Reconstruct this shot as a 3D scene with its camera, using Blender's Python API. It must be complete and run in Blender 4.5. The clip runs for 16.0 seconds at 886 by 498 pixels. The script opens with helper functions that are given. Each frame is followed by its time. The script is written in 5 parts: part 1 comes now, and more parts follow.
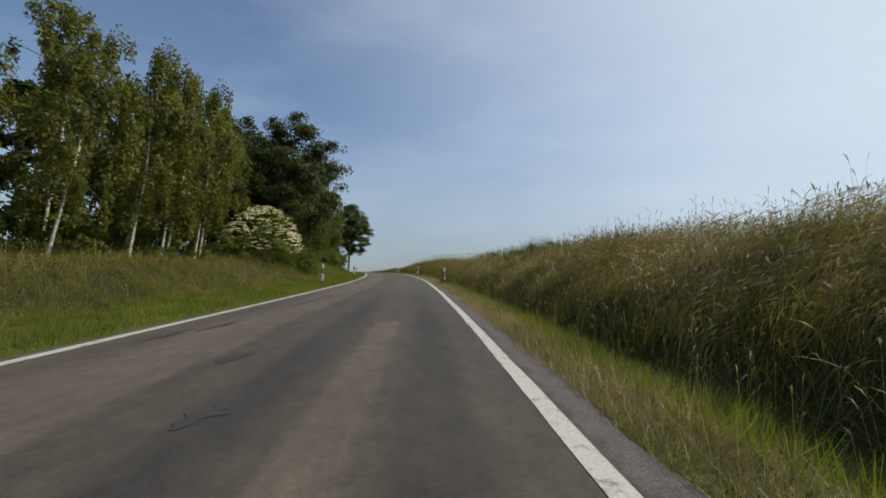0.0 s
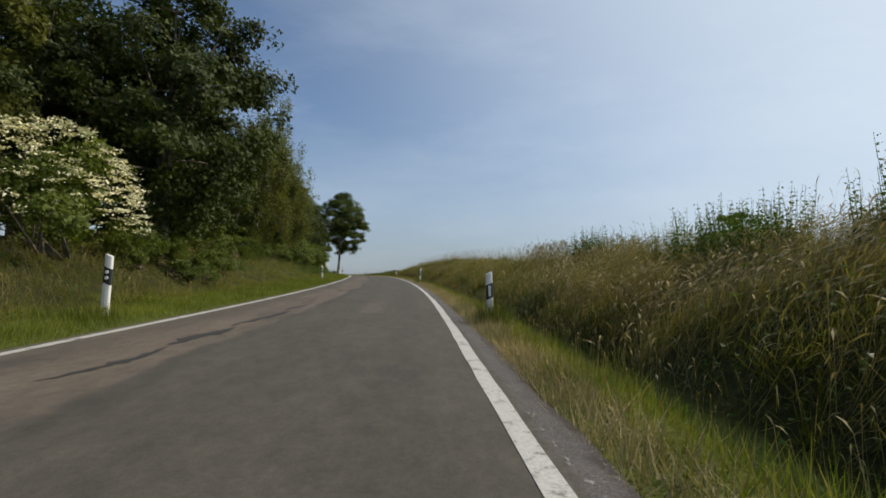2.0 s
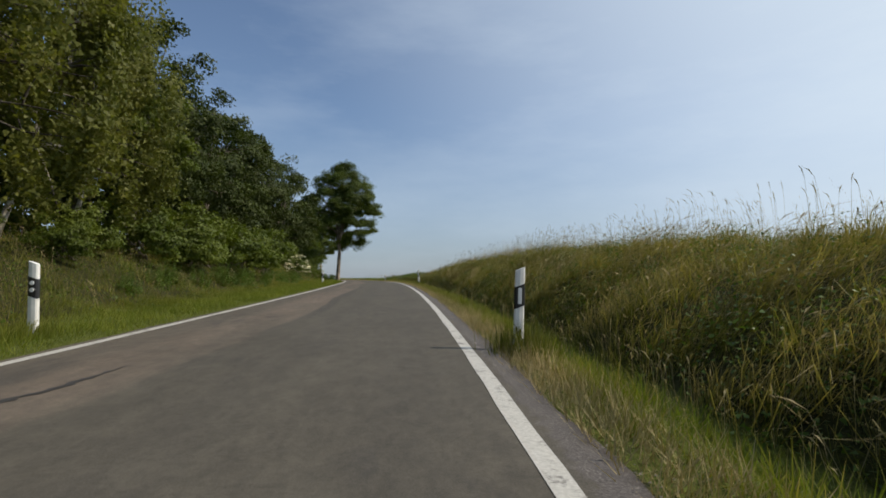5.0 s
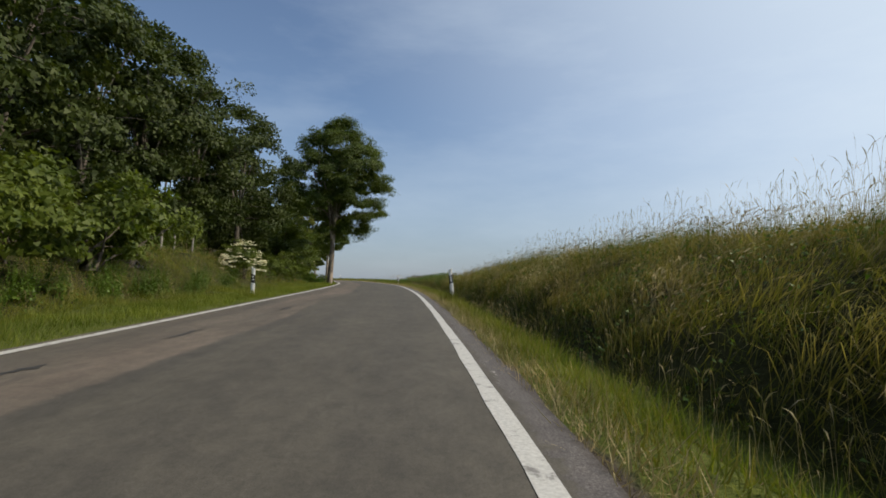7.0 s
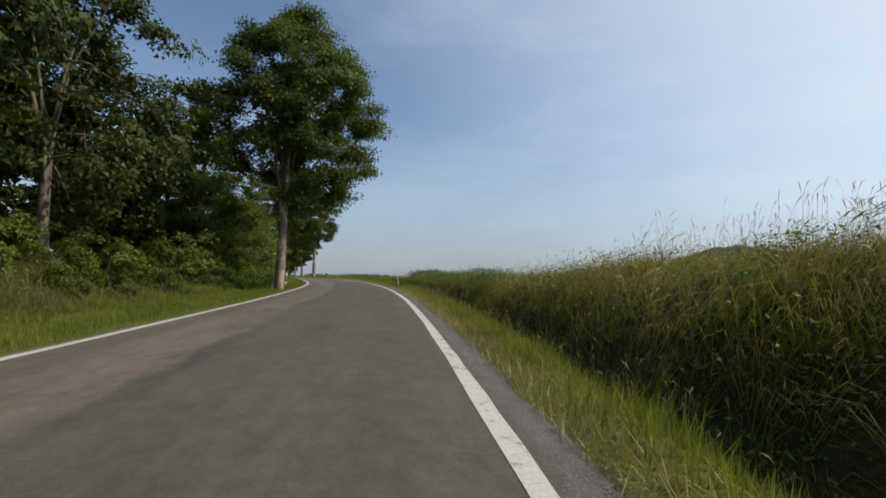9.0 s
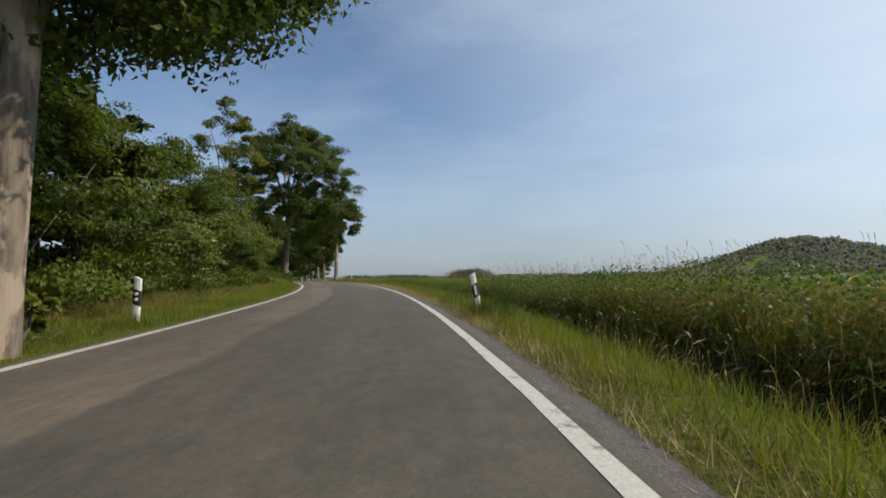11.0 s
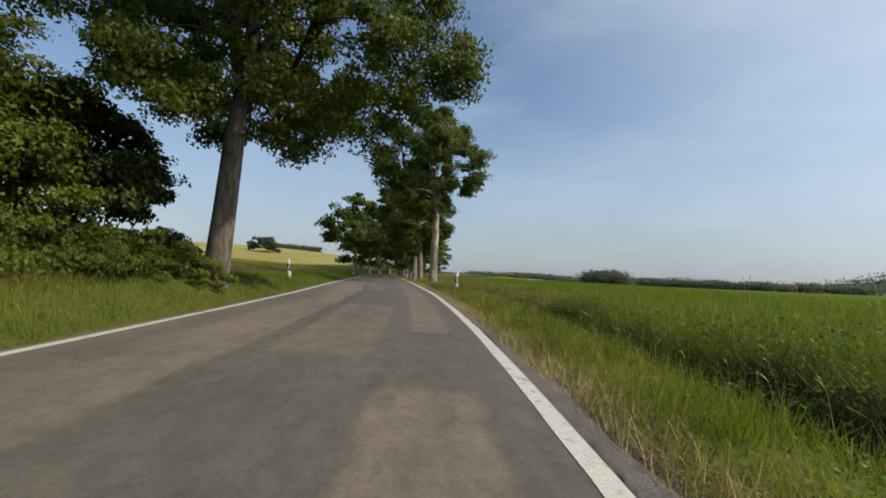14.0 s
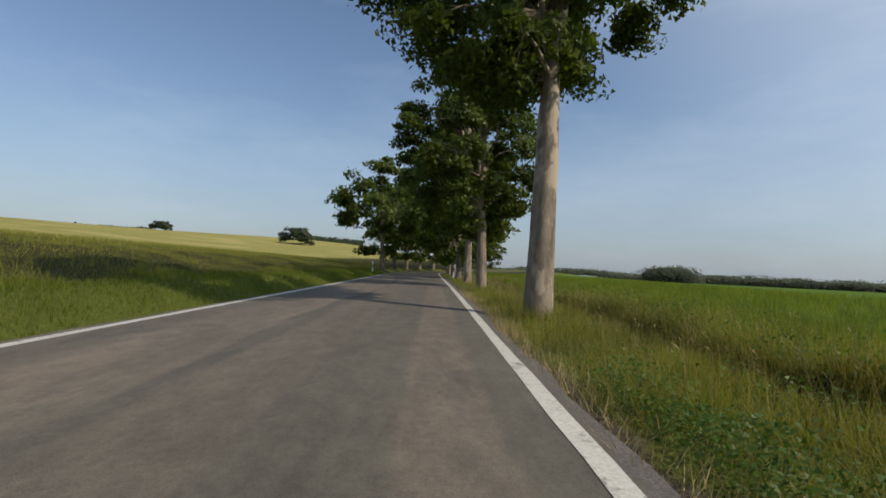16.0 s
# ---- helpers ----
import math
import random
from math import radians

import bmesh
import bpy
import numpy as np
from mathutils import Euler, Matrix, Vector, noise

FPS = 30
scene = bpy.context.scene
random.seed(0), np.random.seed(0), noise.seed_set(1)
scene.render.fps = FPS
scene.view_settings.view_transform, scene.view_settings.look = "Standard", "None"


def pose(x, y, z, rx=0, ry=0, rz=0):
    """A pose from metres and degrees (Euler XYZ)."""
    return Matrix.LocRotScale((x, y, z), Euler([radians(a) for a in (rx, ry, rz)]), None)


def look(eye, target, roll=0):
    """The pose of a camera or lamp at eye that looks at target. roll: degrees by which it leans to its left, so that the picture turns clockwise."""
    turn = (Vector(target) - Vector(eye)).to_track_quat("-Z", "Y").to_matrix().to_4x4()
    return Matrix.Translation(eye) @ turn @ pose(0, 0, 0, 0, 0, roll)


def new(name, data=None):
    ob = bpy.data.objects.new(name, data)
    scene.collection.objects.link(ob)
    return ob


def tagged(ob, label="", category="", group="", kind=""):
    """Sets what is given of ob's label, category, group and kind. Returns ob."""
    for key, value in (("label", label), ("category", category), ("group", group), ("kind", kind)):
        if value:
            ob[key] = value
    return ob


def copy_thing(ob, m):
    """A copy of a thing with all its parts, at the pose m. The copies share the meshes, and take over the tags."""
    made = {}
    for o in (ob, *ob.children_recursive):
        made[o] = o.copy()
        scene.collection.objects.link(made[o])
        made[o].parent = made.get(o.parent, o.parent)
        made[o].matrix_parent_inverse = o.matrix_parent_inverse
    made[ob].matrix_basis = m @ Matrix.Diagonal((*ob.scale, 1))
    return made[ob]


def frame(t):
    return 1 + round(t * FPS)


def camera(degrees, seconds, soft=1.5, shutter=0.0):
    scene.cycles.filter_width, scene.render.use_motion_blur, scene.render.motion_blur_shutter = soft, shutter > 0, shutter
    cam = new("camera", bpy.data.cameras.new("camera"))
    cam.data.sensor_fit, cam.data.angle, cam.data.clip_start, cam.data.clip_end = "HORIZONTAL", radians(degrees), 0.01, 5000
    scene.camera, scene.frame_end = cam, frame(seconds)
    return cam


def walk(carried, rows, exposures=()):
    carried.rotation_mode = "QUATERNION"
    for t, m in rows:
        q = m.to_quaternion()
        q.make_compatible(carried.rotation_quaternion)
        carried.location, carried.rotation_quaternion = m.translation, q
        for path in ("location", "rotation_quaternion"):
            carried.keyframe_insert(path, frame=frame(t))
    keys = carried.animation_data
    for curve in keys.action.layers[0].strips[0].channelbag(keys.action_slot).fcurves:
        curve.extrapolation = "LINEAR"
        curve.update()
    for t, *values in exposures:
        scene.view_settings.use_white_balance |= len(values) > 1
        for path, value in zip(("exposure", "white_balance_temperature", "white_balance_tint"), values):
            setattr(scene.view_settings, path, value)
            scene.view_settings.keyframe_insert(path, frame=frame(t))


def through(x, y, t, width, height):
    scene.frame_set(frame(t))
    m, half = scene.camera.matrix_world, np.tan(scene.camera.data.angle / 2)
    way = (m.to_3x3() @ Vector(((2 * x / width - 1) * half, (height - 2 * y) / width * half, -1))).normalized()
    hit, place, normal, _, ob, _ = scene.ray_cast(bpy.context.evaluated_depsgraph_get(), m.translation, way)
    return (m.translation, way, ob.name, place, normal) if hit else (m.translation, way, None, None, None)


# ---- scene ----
cam = camera(83.6, 16.0, 1.7)
ROWS = [  # seconds, place, turn
    (0.0, 0.123, 0.009, -0.028, 94.25, -0.55, 1.35),
    (0.5, -0.275, 4.139, 0.096, 94.70, -0.12, -1.66),
    (1.0, -0.452, 8.307, 0.322, 93.99, -0.77, -0.66),
    (1.5, -0.671, 12.482, 0.428, 94.27, -0.13, -2.27),
    (2.0, -0.902, 16.700, 0.588, 94.54, -1.35, 2.01),
    (2.5, -1.246, 20.901, 0.763, 94.46, -0.54, 1.16),
    (3.0, -1.440, 25.095, 0.902, 94.17, -0.56, 1.88),
    (3.5, -1.950, 29.236, 1.040, 94.61, -0.85, 3.51),
    (4.0, -2.442, 33.368, 1.204, 94.73, -0.90, 4.89),
    (4.5, -3.092, 37.438, 1.399, 94.52, -0.53, 5.11),
    (5.0, -3.722, 41.488, 1.560, 94.52, -0.41, 5.39),
    (5.5, -4.383, 45.520, 1.717, 94.45, -0.30, 5.67),
    (6.0, -5.069, 49.546, 1.869, 94.38, -0.18, 5.95),
    (6.5, -5.838, 53.556, 1.961, 94.57, -0.45, 6.09),
    (7.0, -6.418, 57.595, 2.109, 94.55, -1.31, 7.77),
    (7.5, -7.326, 61.524, 2.233, 94.17, -0.86, 10.04),
    (8.0, -8.105, 65.492, 2.381, 94.01, -0.51, 9.29),
    (8.5, -8.848, 69.434, 2.495, 94.09, -0.99, 7.15),
    (9.0, -9.835, 73.383, 2.664, 93.86, -0.52, 8.22),
    (9.5, -10.916, 77.415, 2.769, 93.68, -0.38, 9.25),
    (10.0, -12.103, 81.548, 2.869, 93.58, -0.25, 10.27),
    (10.5, -13.366, 85.808, 2.966, 93.51, -0.11, 11.30),
    (11.0, -14.618, 90.235, 2.994, 93.78, 0.61, 12.73),
    (11.5, -15.893, 94.842, 3.160, 93.64, -1.00, 13.05),
    (12.0, -17.484, 99.513, 3.262, 93.49, -1.68, 16.62),
    (12.5, -19.447, 104.174, 3.410, 93.31, -2.66, 20.35),
    (13.0, -21.287, 108.972, 3.462, 93.83, -1.91, 19.64),
    (13.5, -23.480, 113.660, 3.553, 93.41, -2.47, 24.99),
    (14.0, -25.878, 118.269, 3.631, 93.21, -2.33, 26.80),
    (14.5, -28.571, 122.684, 3.671, 93.12, -1.61, 31.40),
    (15.0, -30.992, 127.247, 3.797, 93.01, -0.20, 22.06),
    (15.5, -33.546, 131.669, 3.879, 92.71, -4.05, 29.80),
    (16.0, -36.451, 135.864, 3.911, 92.40, -2.75, 32.21),
]
walk(cam, [(t, pose(*r)) for t, *r in ROWS], ((0.0, -0.30, 6650, 10), (4.0, -0.26, 6650, 10), (7.0, -0.22, 6650, 10), (11.0, -0.13, 6650, 10), (13.0, -0.16, 6750, 10), (13.7, -0.09, 6850, 10), (14.5, -0.04, 6850, 10), (15.1, -0.18, 6750, 10), (16.0, -0.22, 6750, 10)))

# ---- light ----
SUN_EL, SUN_AZ = 42.0, 82.0
world = bpy.data.worlds.new("world")
scene.world = world
world.use_nodes = True
wn = world.node_tree
wn.nodes.clear()
w_out = wn.nodes.new("ShaderNodeOutputWorld")
w_bg = wn.nodes.new("ShaderNodeBackground")
w_sky = wn.nodes.new("ShaderNodeTexSky")
w_sky.sky_type = "NISHITA"
w_sky.sun_disc = False
w_sky.sun_elevation, w_sky.sun_rotation = radians(SUN_EL), radians(SUN_AZ)
w_sky.air_density, w_sky.dust_density, w_sky.ozone_density = 1.0, 1.2, 2.5
w_sky.altitude = 200
w_bg.inputs["Strength"].default_value = 0.15
w_gain = wn.nodes.new("ShaderNodeVectorMath")
w_gain.operation = "SCALE"
w_gain.inputs["Scale"].default_value = 1.0
# haze: thick towards the horizon and towards the sun, with thin streaks of high cloud
w_co = wn.nodes.new("ShaderNodeTexCoord")
w_map = wn.nodes.new("ShaderNodeMapping")
w_map.inputs["Scale"].default_value = (1.0, 1.0, 3.5)
w_noise = wn.nodes.new("ShaderNodeTexNoise")
w_noise.inputs["Scale"].default_value, w_noise.inputs["Detail"].default_value, w_noise.inputs["Roughness"].default_value = 1.7, 6.0, 0.6
wn.links.new(w_co.outputs["Generated"], w_map.inputs[0])
wn.links.new(w_map.outputs[0], w_noise.inputs["Vector"])
w_sep = wn.nodes.new("ShaderNodeSeparateXYZ")
wn.links.new(w_co.outputs["Generated"], w_sep.inputs[0])
w_dot = wn.nodes.new("ShaderNodeVectorMath")
w_dot.operation = "DOT_PRODUCT"
w_dot.inputs[1].default_value = (math.sin(radians(SUN_AZ)) * math.cos(radians(SUN_EL)), math.cos(radians(SUN_AZ)) * math.cos(radians(SUN_EL)), math.sin(radians(SUN_EL)))
wn.links.new(w_co.outputs["Generated"], w_dot.inputs[0])


def w_range(value, a0, a1, b0, b1):
    n = wn.nodes.new("ShaderNodeMapRange")
    wn.links.new(value, n.inputs["Value"])
    for key, x in (("From Min", a0), ("From Max", a1), ("To Min", b0), ("To Max", b1)):
        n.inputs[key].default_value = x
    return n.outputs["Result"]


def w_math(op, a, b):
    n = wn.nodes.new("ShaderNodeMath")
    n.operation, n.use_clamp = op, op == "ADD"
    wn.links.new(a, n.inputs[0])
    if isinstance(b, float):
        n.inputs[1].default_value = b
    else:
        wn.links.new(b, n.inputs[1])
    return n.outputs[0]


w_low = w_math("POWER", w_range(w_sep.outputs["Z"], -0.02, 0.34, 1.0, 0.0), 1.3)
w_glow = w_math("POWER", w_range(w_dot.outputs["Value"], 0.12, 0.86, 0.0, 1.0), 1.3)
w_wisp = w_range(w_noise.outputs["Fac"], 0.48, 0.8, 0.0, 0.22)


def w_blend(fac, base, colour):
    n = wn.nodes.new("ShaderNodeMix")
    n.data_type = "RGBA"
    n.inputs[7].default_value = (*colour, 1)
    wn.links.new(fac, n.inputs[0])
    wn.links.new(base, n.inputs[6])
    return n.outputs[2]


wn.links.new(w_sky.outputs[0], w_gain.inputs[0])
w_col = w_blend(w_math("MULTIPLY", w_low, 0.85), w_gain.outputs[0], (2.25, 2.75, 3.55))
w_col = w_blend(w_math("ADD", w_math("MULTIPLY", w_glow, 1.0), w_wisp), w_col, (5.5, 6.4, 7.3))
wn.links.new(w_col, w_bg.inputs[0])
wn.links.new(w_bg.outputs[0], w_out.inputs[0])
sun = new("sun", bpy.data.lights.new("sun", "SUN"))
sun.data.energy, sun.data.angle, sun.data.color = 4.6, radians(0.6), (1.0, 0.89, 0.735)
sun.matrix_world = look((math.sin(radians(SUN_AZ)) * math.cos(radians(SUN_EL)) * 100,
                         math.cos(radians(SUN_AZ)) * math.cos(radians(SUN_EL)) * 100,
                         math.sin(radians(SUN_EL)) * 100), (0, 0, 0))


# ---- materials ----
def material(name, rough=0.8, metal=0.0):
    m = bpy.data.materials.new(name)
    m.use_nodes = True
    b = m.node_tree.nodes["Principled BSDF"]
    b.inputs["Roughness"].default_value, b.inputs["Metallic"].default_value = rough, metal
    return m, m.node_tree, b


def node(tree, kind, **values):
    n = tree.nodes.new(kind)
    for k, v in values.items():
        n.inputs[k.replace("_", " ")].default_value = v
    return n


def noise_of(tree, vector, scale, detail=4.0, rough=0.55):
    n = node(tree, "ShaderNodeTexNoise", Scale=scale, Detail=detail, Roughness=rough)
    if vector is not None:
        tree.links.new(vector, n.inputs["Vector"])
    return n.outputs["Fac"]


def ramp_of(tree, fac, stops):
    n = tree.nodes.new("ShaderNodeValToRGB")
    e = n.color_ramp.elements
    while len(e) < len(stops):
        e.new(0.5)
    for el, (p, c) in zip(e, stops):
        el.position, el.color = p, (*c, 1)
    tree.links.new(fac, n.inputs["Fac"])
    return n.outputs["Color"]


def mix_of(tree, fac, a, b, mode="MIX"):
    n = tree.nodes.new("ShaderNodeMix")
    n.data_type, n.blend_type = "RGBA", mode
    for socket, value in ((n.inputs[0], fac), (n.inputs[6], a), (n.inputs[7], b)):
        if isinstance(value, (int, float)):
            socket.default_value = value
        elif isinstance(value, tuple):
            socket.default_value = (*value, 1)
        else:
            tree.links.new(value, socket)
    return n.outputs[2]


def math_of(tree, op, a, b=0.0, c=0.0, clamp=False):
    n = tree.nodes.new("ShaderNodeMath")
    n.operation, n.use_clamp = op, clamp
    for i, value in enumerate((a, b, c)):
        if isinstance(value, (int, float)):
            n.inputs[i].default_value = value
        else:
            tree.links.new(value, n.inputs[i])
    return n.outputs[0]


def step_of(tree, value, lo, hi):
    n = tree.nodes.new("ShaderNodeMapRange")
    n.interpolation_type = "SMOOTHSTEP"
    tree.links.new(value, n.inputs["Value"])
    n.inputs["From Min"].default_value, n.inputs["From Max"].default_value = lo, hi
    return n.outputs["Result"]


def bump_of(tree, bsdf, height, strength, distance):
    n = node(tree, "ShaderNodeBump", Strength=strength, Distance=distance)
    tree.links.new(height, n.inputs["Height"])
    tree.links.new(n.outputs[0], bsdf.inputs["Normal"])


def position_of(tree):
    return tree.nodes.new("ShaderNodeNewGeometry").outputs["Position"]


def uv_of(tree):
    n = tree.nodes.new("ShaderNodeUVMap")
    s = tree.nodes.new("ShaderNodeSeparateXYZ")
    tree.links.new(n.outputs[0], s.inputs[0])
    return n.outputs[0], s.outputs[0], s.outputs[1]


def stretched(tree, vector, sx, sy, sz=1.0):
    n = tree.nodes.new("ShaderNodeMapping")
    n.inputs["Scale"].default_value = (sx, sy, sz)
    tree.links.new(vector, n.inputs["Vector"])
    return n.outputs[0]


def foliage(name, dark, light, rough=0.6, through=0.35, tip=None):
    """Leaves or blades: each its own tint; the second uv axis runs along a blade."""
    m, t, b = material(name, rough)
    b.inputs["Specular IOR Level"].default_value = 0.25
    geo = t.nodes.new("ShaderNodeNewGeometry")
    col = mix_of(t, math_of(t, "MULTIPLY_ADD", geo.outputs["Random Per Island"], 0.6, 0.2), dark, light)
    big = ramp_of(t, noise_of(t, geo.outputs["Position"], 0.7, 3), [(0.35, (0.68, 0.73, 0.66)), (0.65, (1.2, 1.14, 1.02))])
    col = mix_of(t, 1.0, col, big, "MULTIPLY")
    if tip:
        _, _, along = uv_of(t)
        col = mix_of(t, step_of(t, along, 0.35, 1.0), col, tip)
    t.links.new(col, b.inputs["Base Color"])
    tr = t.nodes.new("ShaderNodeBsdfTranslucent")
    t.links.new(mix_of(t, 1.0, col, (1.2, 1.25, 0.7), "MULTIPLY"), tr.inputs["Color"])
    mx = t.nodes.new("ShaderNodeMixShader")
    mx.inputs[0].default_value = through
    t.links.new(b.outputs[0], mx.inputs[1])
    t.links.new(tr.outputs[0], mx.inputs[2])
    t.links.new(mx.outputs[0], t.nodes["Material Output"].inputs["Surface"])
    return m


def bark(name, dark, light, scale=9.0, bump=0.6, flake=None):
    m, t, b = material(name, 0.9)
    p = position_of(t)
    ridge = noise_of(t, stretched(t, p, 1, 1, 0.22), scale, 6, 0.65)
    col = ramp_of(t, ridge, [(0.35, dark), (0.62, light)])
    if flake:
        f = noise_of(t, stretched(t, p, 1, 1, 0.45), 2.6, 4, 0.6)
        col = mix_of(t, step_of(t, f, 0.5, 0.58), col, flake)
    t.links.new(col, b.inputs["Base Color"])
    bump_of(t, b, ridge, bump, 0.03)
    return m


def birch_bark():
    m, t, b = material("birch_bark", 0.75)
    p = position_of(t)
    rings = noise_of(t, stretched(t, p, 3, 3, 22), 1.0, 3, 0.6)
    col = ramp_of(t, rings, [(0.33, (0.06, 0.05, 0.045)), (0.42, (0.42, 0.39, 0.34)), (0.7, (0.56, 0.53, 0.47))])
    low = noise_of(t, p, 1.6, 3)
    col = mix_of(t, step_of(t, low, 0.6, 0.75), col, (0.12, 0.1, 0.08))
    _, thick, _ = uv_of(t)
    col = mix_of(t, step_of(t, thick, 0.022, 0.04), (0.05, 0.04, 0.032), col)
    t.links.new(col, b.inputs["Base Color"])
    return m


# mended strips: along from, to, across from, to, strength
STRIPS = ((-6.0, 7.6, 0.72, 1.06, 1.0), (9.4, 11.3, 1.28, 1.64, 0.9), (26.0, 29.5, 0.5, 0.92, 0.5), (113.2, 116.9, 1.2, 1.78, 1.0), (116.9, 120.7, 1.02, 1.72, 1.0),
          (123.4, 152.0, 1.22, 1.74, 0.9), (121.8, 127.0, -0.15, 0.85, 0.6), (133.0, 160.0, -0.2, 0.5, 0.45))


def asphalt(name):
    """Old asphalt in two courses: uv is metres across from the crown and metres along."""
    m, t, b = material(name, 0.85)
    b.inputs["Specular IOR Level"].default_value = 0.3
    uv, d, v = uv_of(t)
    grain = noise_of(t, uv, 120, 3, 0.75)
    speck = noise_of(t, uv, 26, 4, 0.7)
    mid = noise_of(t, stretched(t, uv, 1.3, 0.5), 1.0, 6, 0.65)
    wide = noise_of(t, stretched(t, uv, 0.6, 0.12), 1.0, 5, 0.65)
    blot = noise_of(t, stretched(t, uv, 0.9, 0.28), 1.1, 6, 0.68)
    jag = math_of(t, "SUBTRACT", noise_of(t, uv, 3.2, 5, 0.7), 0.5)
    dj, vj = math_of(t, "MULTIPLY_ADD", jag, 0.22, d), math_of(t, "MULTIPLY_ADD", jag, 0.3, v)
    grey = ramp_of(t, mid, [(0.3, (0.066, 0.060, 0.049)), (0.7, (0.089, 0.081, 0.066))])
    brown = ramp_of(t, mid, [(0.3, (0.109, 0.088, 0.070)), (0.7, (0.149, 0.121, 0.097))])
    # the older brown course shows beyond a seam left of the crown; a greyer strip runs along the far line
    drift = math_of(t, "SUBTRACT", noise_of(t, stretched(t, uv, 0.0, 0.11), 1.0, 3, 0.6), 0.5)
    over = math_of(t, "ADD", math_of(t, "MULTIPLY_ADD", drift, 1.1, dj), math_of(t, "MULTIPLY", step_of(t, v, 106.0, 122.0), -0.12))
    fac = math_of(t, "MULTIPLY", step_of(t, over, -0.50, -0.60), math_of(t, "MULTIPLY_ADD", step_of(t, over, -1.3, -1.75), -0.55, 1.0))
    fac = math_of(t, "MULTIPLY", fac, math_of(t, "MULTIPLY_ADD", step_of(t, wide, 0.36, 0.56), 0.55, 0.4))
    for v0, v1, d0, d1, k in STRIPS:
        along = math_of(t, "MULTIPLY", step_of(t, vj, v0 - 0.1, v0 + 0.1), step_of(t, vj, v1 + 0.12, v1 - 0.12))
        across = math_of(t, "MULTIPLY", step_of(t, dj, d0 - 0.05, d0 + 0.05), step_of(t, dj, d1 + 0.05, d1 - 0.05))
        fac = math_of(t, "MAXIMUM", fac, math_of(t, "MULTIPLY", math_of(t, "MULTIPLY", along, across), math_of(t, "MULTIPLY_ADD", step_of(t, blot, 0.34, 0.5), 0.4 * k, 0.5 * k)))
    col = mix_of(t, fac, grey, brown)
    col = mix_of(t, math_of(t, "MULTIPLY", step_of(t, blot, 0.5, 0.66), 0.35), col, (0.098, 0.090, 0.072))
    # dark binder along the seam and in the wheel tracks
    edge = math_of(t, "MULTIPLY", step_of(t, math_of(t, "ABSOLUTE", math_of(t, "ADD", over, 0.42)), 0.2, 0.02), step_of(t, wide, 0.4, 0.55))
    col = mix_of(t, math_of(t, "MULTIPLY", edge, 0.4), col, (0.042, 0.040, 0.038))
    tar = step_of(t, noise_of(t, stretched(t, uv, 0.8, 0.3), 0.9, 7, 0.72), 0.56, 0.66)
    col = mix_of(t, math_of(t, "MULTIPLY", tar, 0.5), col, (0.044, 0.042, 0.040))
    early = step_of(t, v, 19.0, 7.0)
    for at_, half, k in ((0.30, 0.36, 0.8), (1.46, 0.34, 0.75), (-1.75, 0.3, 0.3)):
        track = step_of(t, math_of(t, "ABSOLUTE", math_of(t, "SUBTRACT", dj, at_)), half, half * 0.2)
        amount = math_of(t, "MULTIPLY_ADD", early, k - 0.16, 0.16)
        col = mix_of(t, math_of(t, "MULTIPLY", math_of(t, "MULTIPLY", track, amount), math_of(t, "MULTIPLY_ADD", step_of(t, blot, 0.36, 0.56), 0.6, 0.4)), col, (0.038, 0.036, 0.034))
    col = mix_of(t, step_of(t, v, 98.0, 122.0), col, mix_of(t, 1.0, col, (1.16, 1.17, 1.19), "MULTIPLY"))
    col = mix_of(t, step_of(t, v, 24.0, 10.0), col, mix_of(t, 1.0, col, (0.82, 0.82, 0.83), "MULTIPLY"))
    # crumbled shoulder outside the line, with flecks of an older line
    crumb = math_of(t, "ADD", d, math_of(t, "MULTIPLY", math_of(t, "SUBTRACT", noise_of(t, uv, 5.0, 6, 0.75), 0.5), 0.4))
    rubble = ramp_of(t, noise_of(t, uv, 60, 4, 0.7), [(0.35, (0.052, 0.047, 0.046)), (0.55, (0.112, 0.101, 0.098)), (0.72, (0.20, 0.185, 0.178))])
    col = mix_of(t, math_of(t, "MULTIPLY", step_of(t, crumb, 2.23, 2.31), 0.85), col, rubble)
    fleck = math_of(t, "MULTIPLY", step_of(t, math_of(t, "ABSOLUTE", math_of(t, "SUBTRACT", d, 2.305)), 0.04, 0.02), step_of(t, noise_of(t, stretched(t, uv, 7.0, 3.0), 2.2, 5, 0.75), 0.57, 0.63))
    col = mix_of(t, math_of(t, "MULTIPLY", math_of(t, "MULTIPLY", fleck, step_of(t, v, 104.0, 96.0)), step_of(t, noise_of(t, stretched(t, uv, 0.0, 0.2), 1.0, 2), 0.5, 0.6)), col, (0.34, 0.32, 0.30))
    dirt = math_of(t, "MULTIPLY", step_of(t, crumb, 2.40, 2.50), 0.7)
    col = mix_of(t, dirt, col, (0.050, 0.040, 0.032))
    col = mix_of(t, 1.0, col, ramp_of(t, noise_of(t, stretched(t, uv, 1.0, 0.55), 6.5, 6, 0.72), [(0.36, (0.84, 0.84, 0.85)), (0.64, (1.17, 1.16, 1.14))]), "MULTIPLY")
    col = mix_of(t, 1.0, col, ramp_of(t, speck, [(0.3, (0.84, 0.84, 0.84)), (0.7, (1.14, 1.14, 1.14))]), "MULTIPLY")
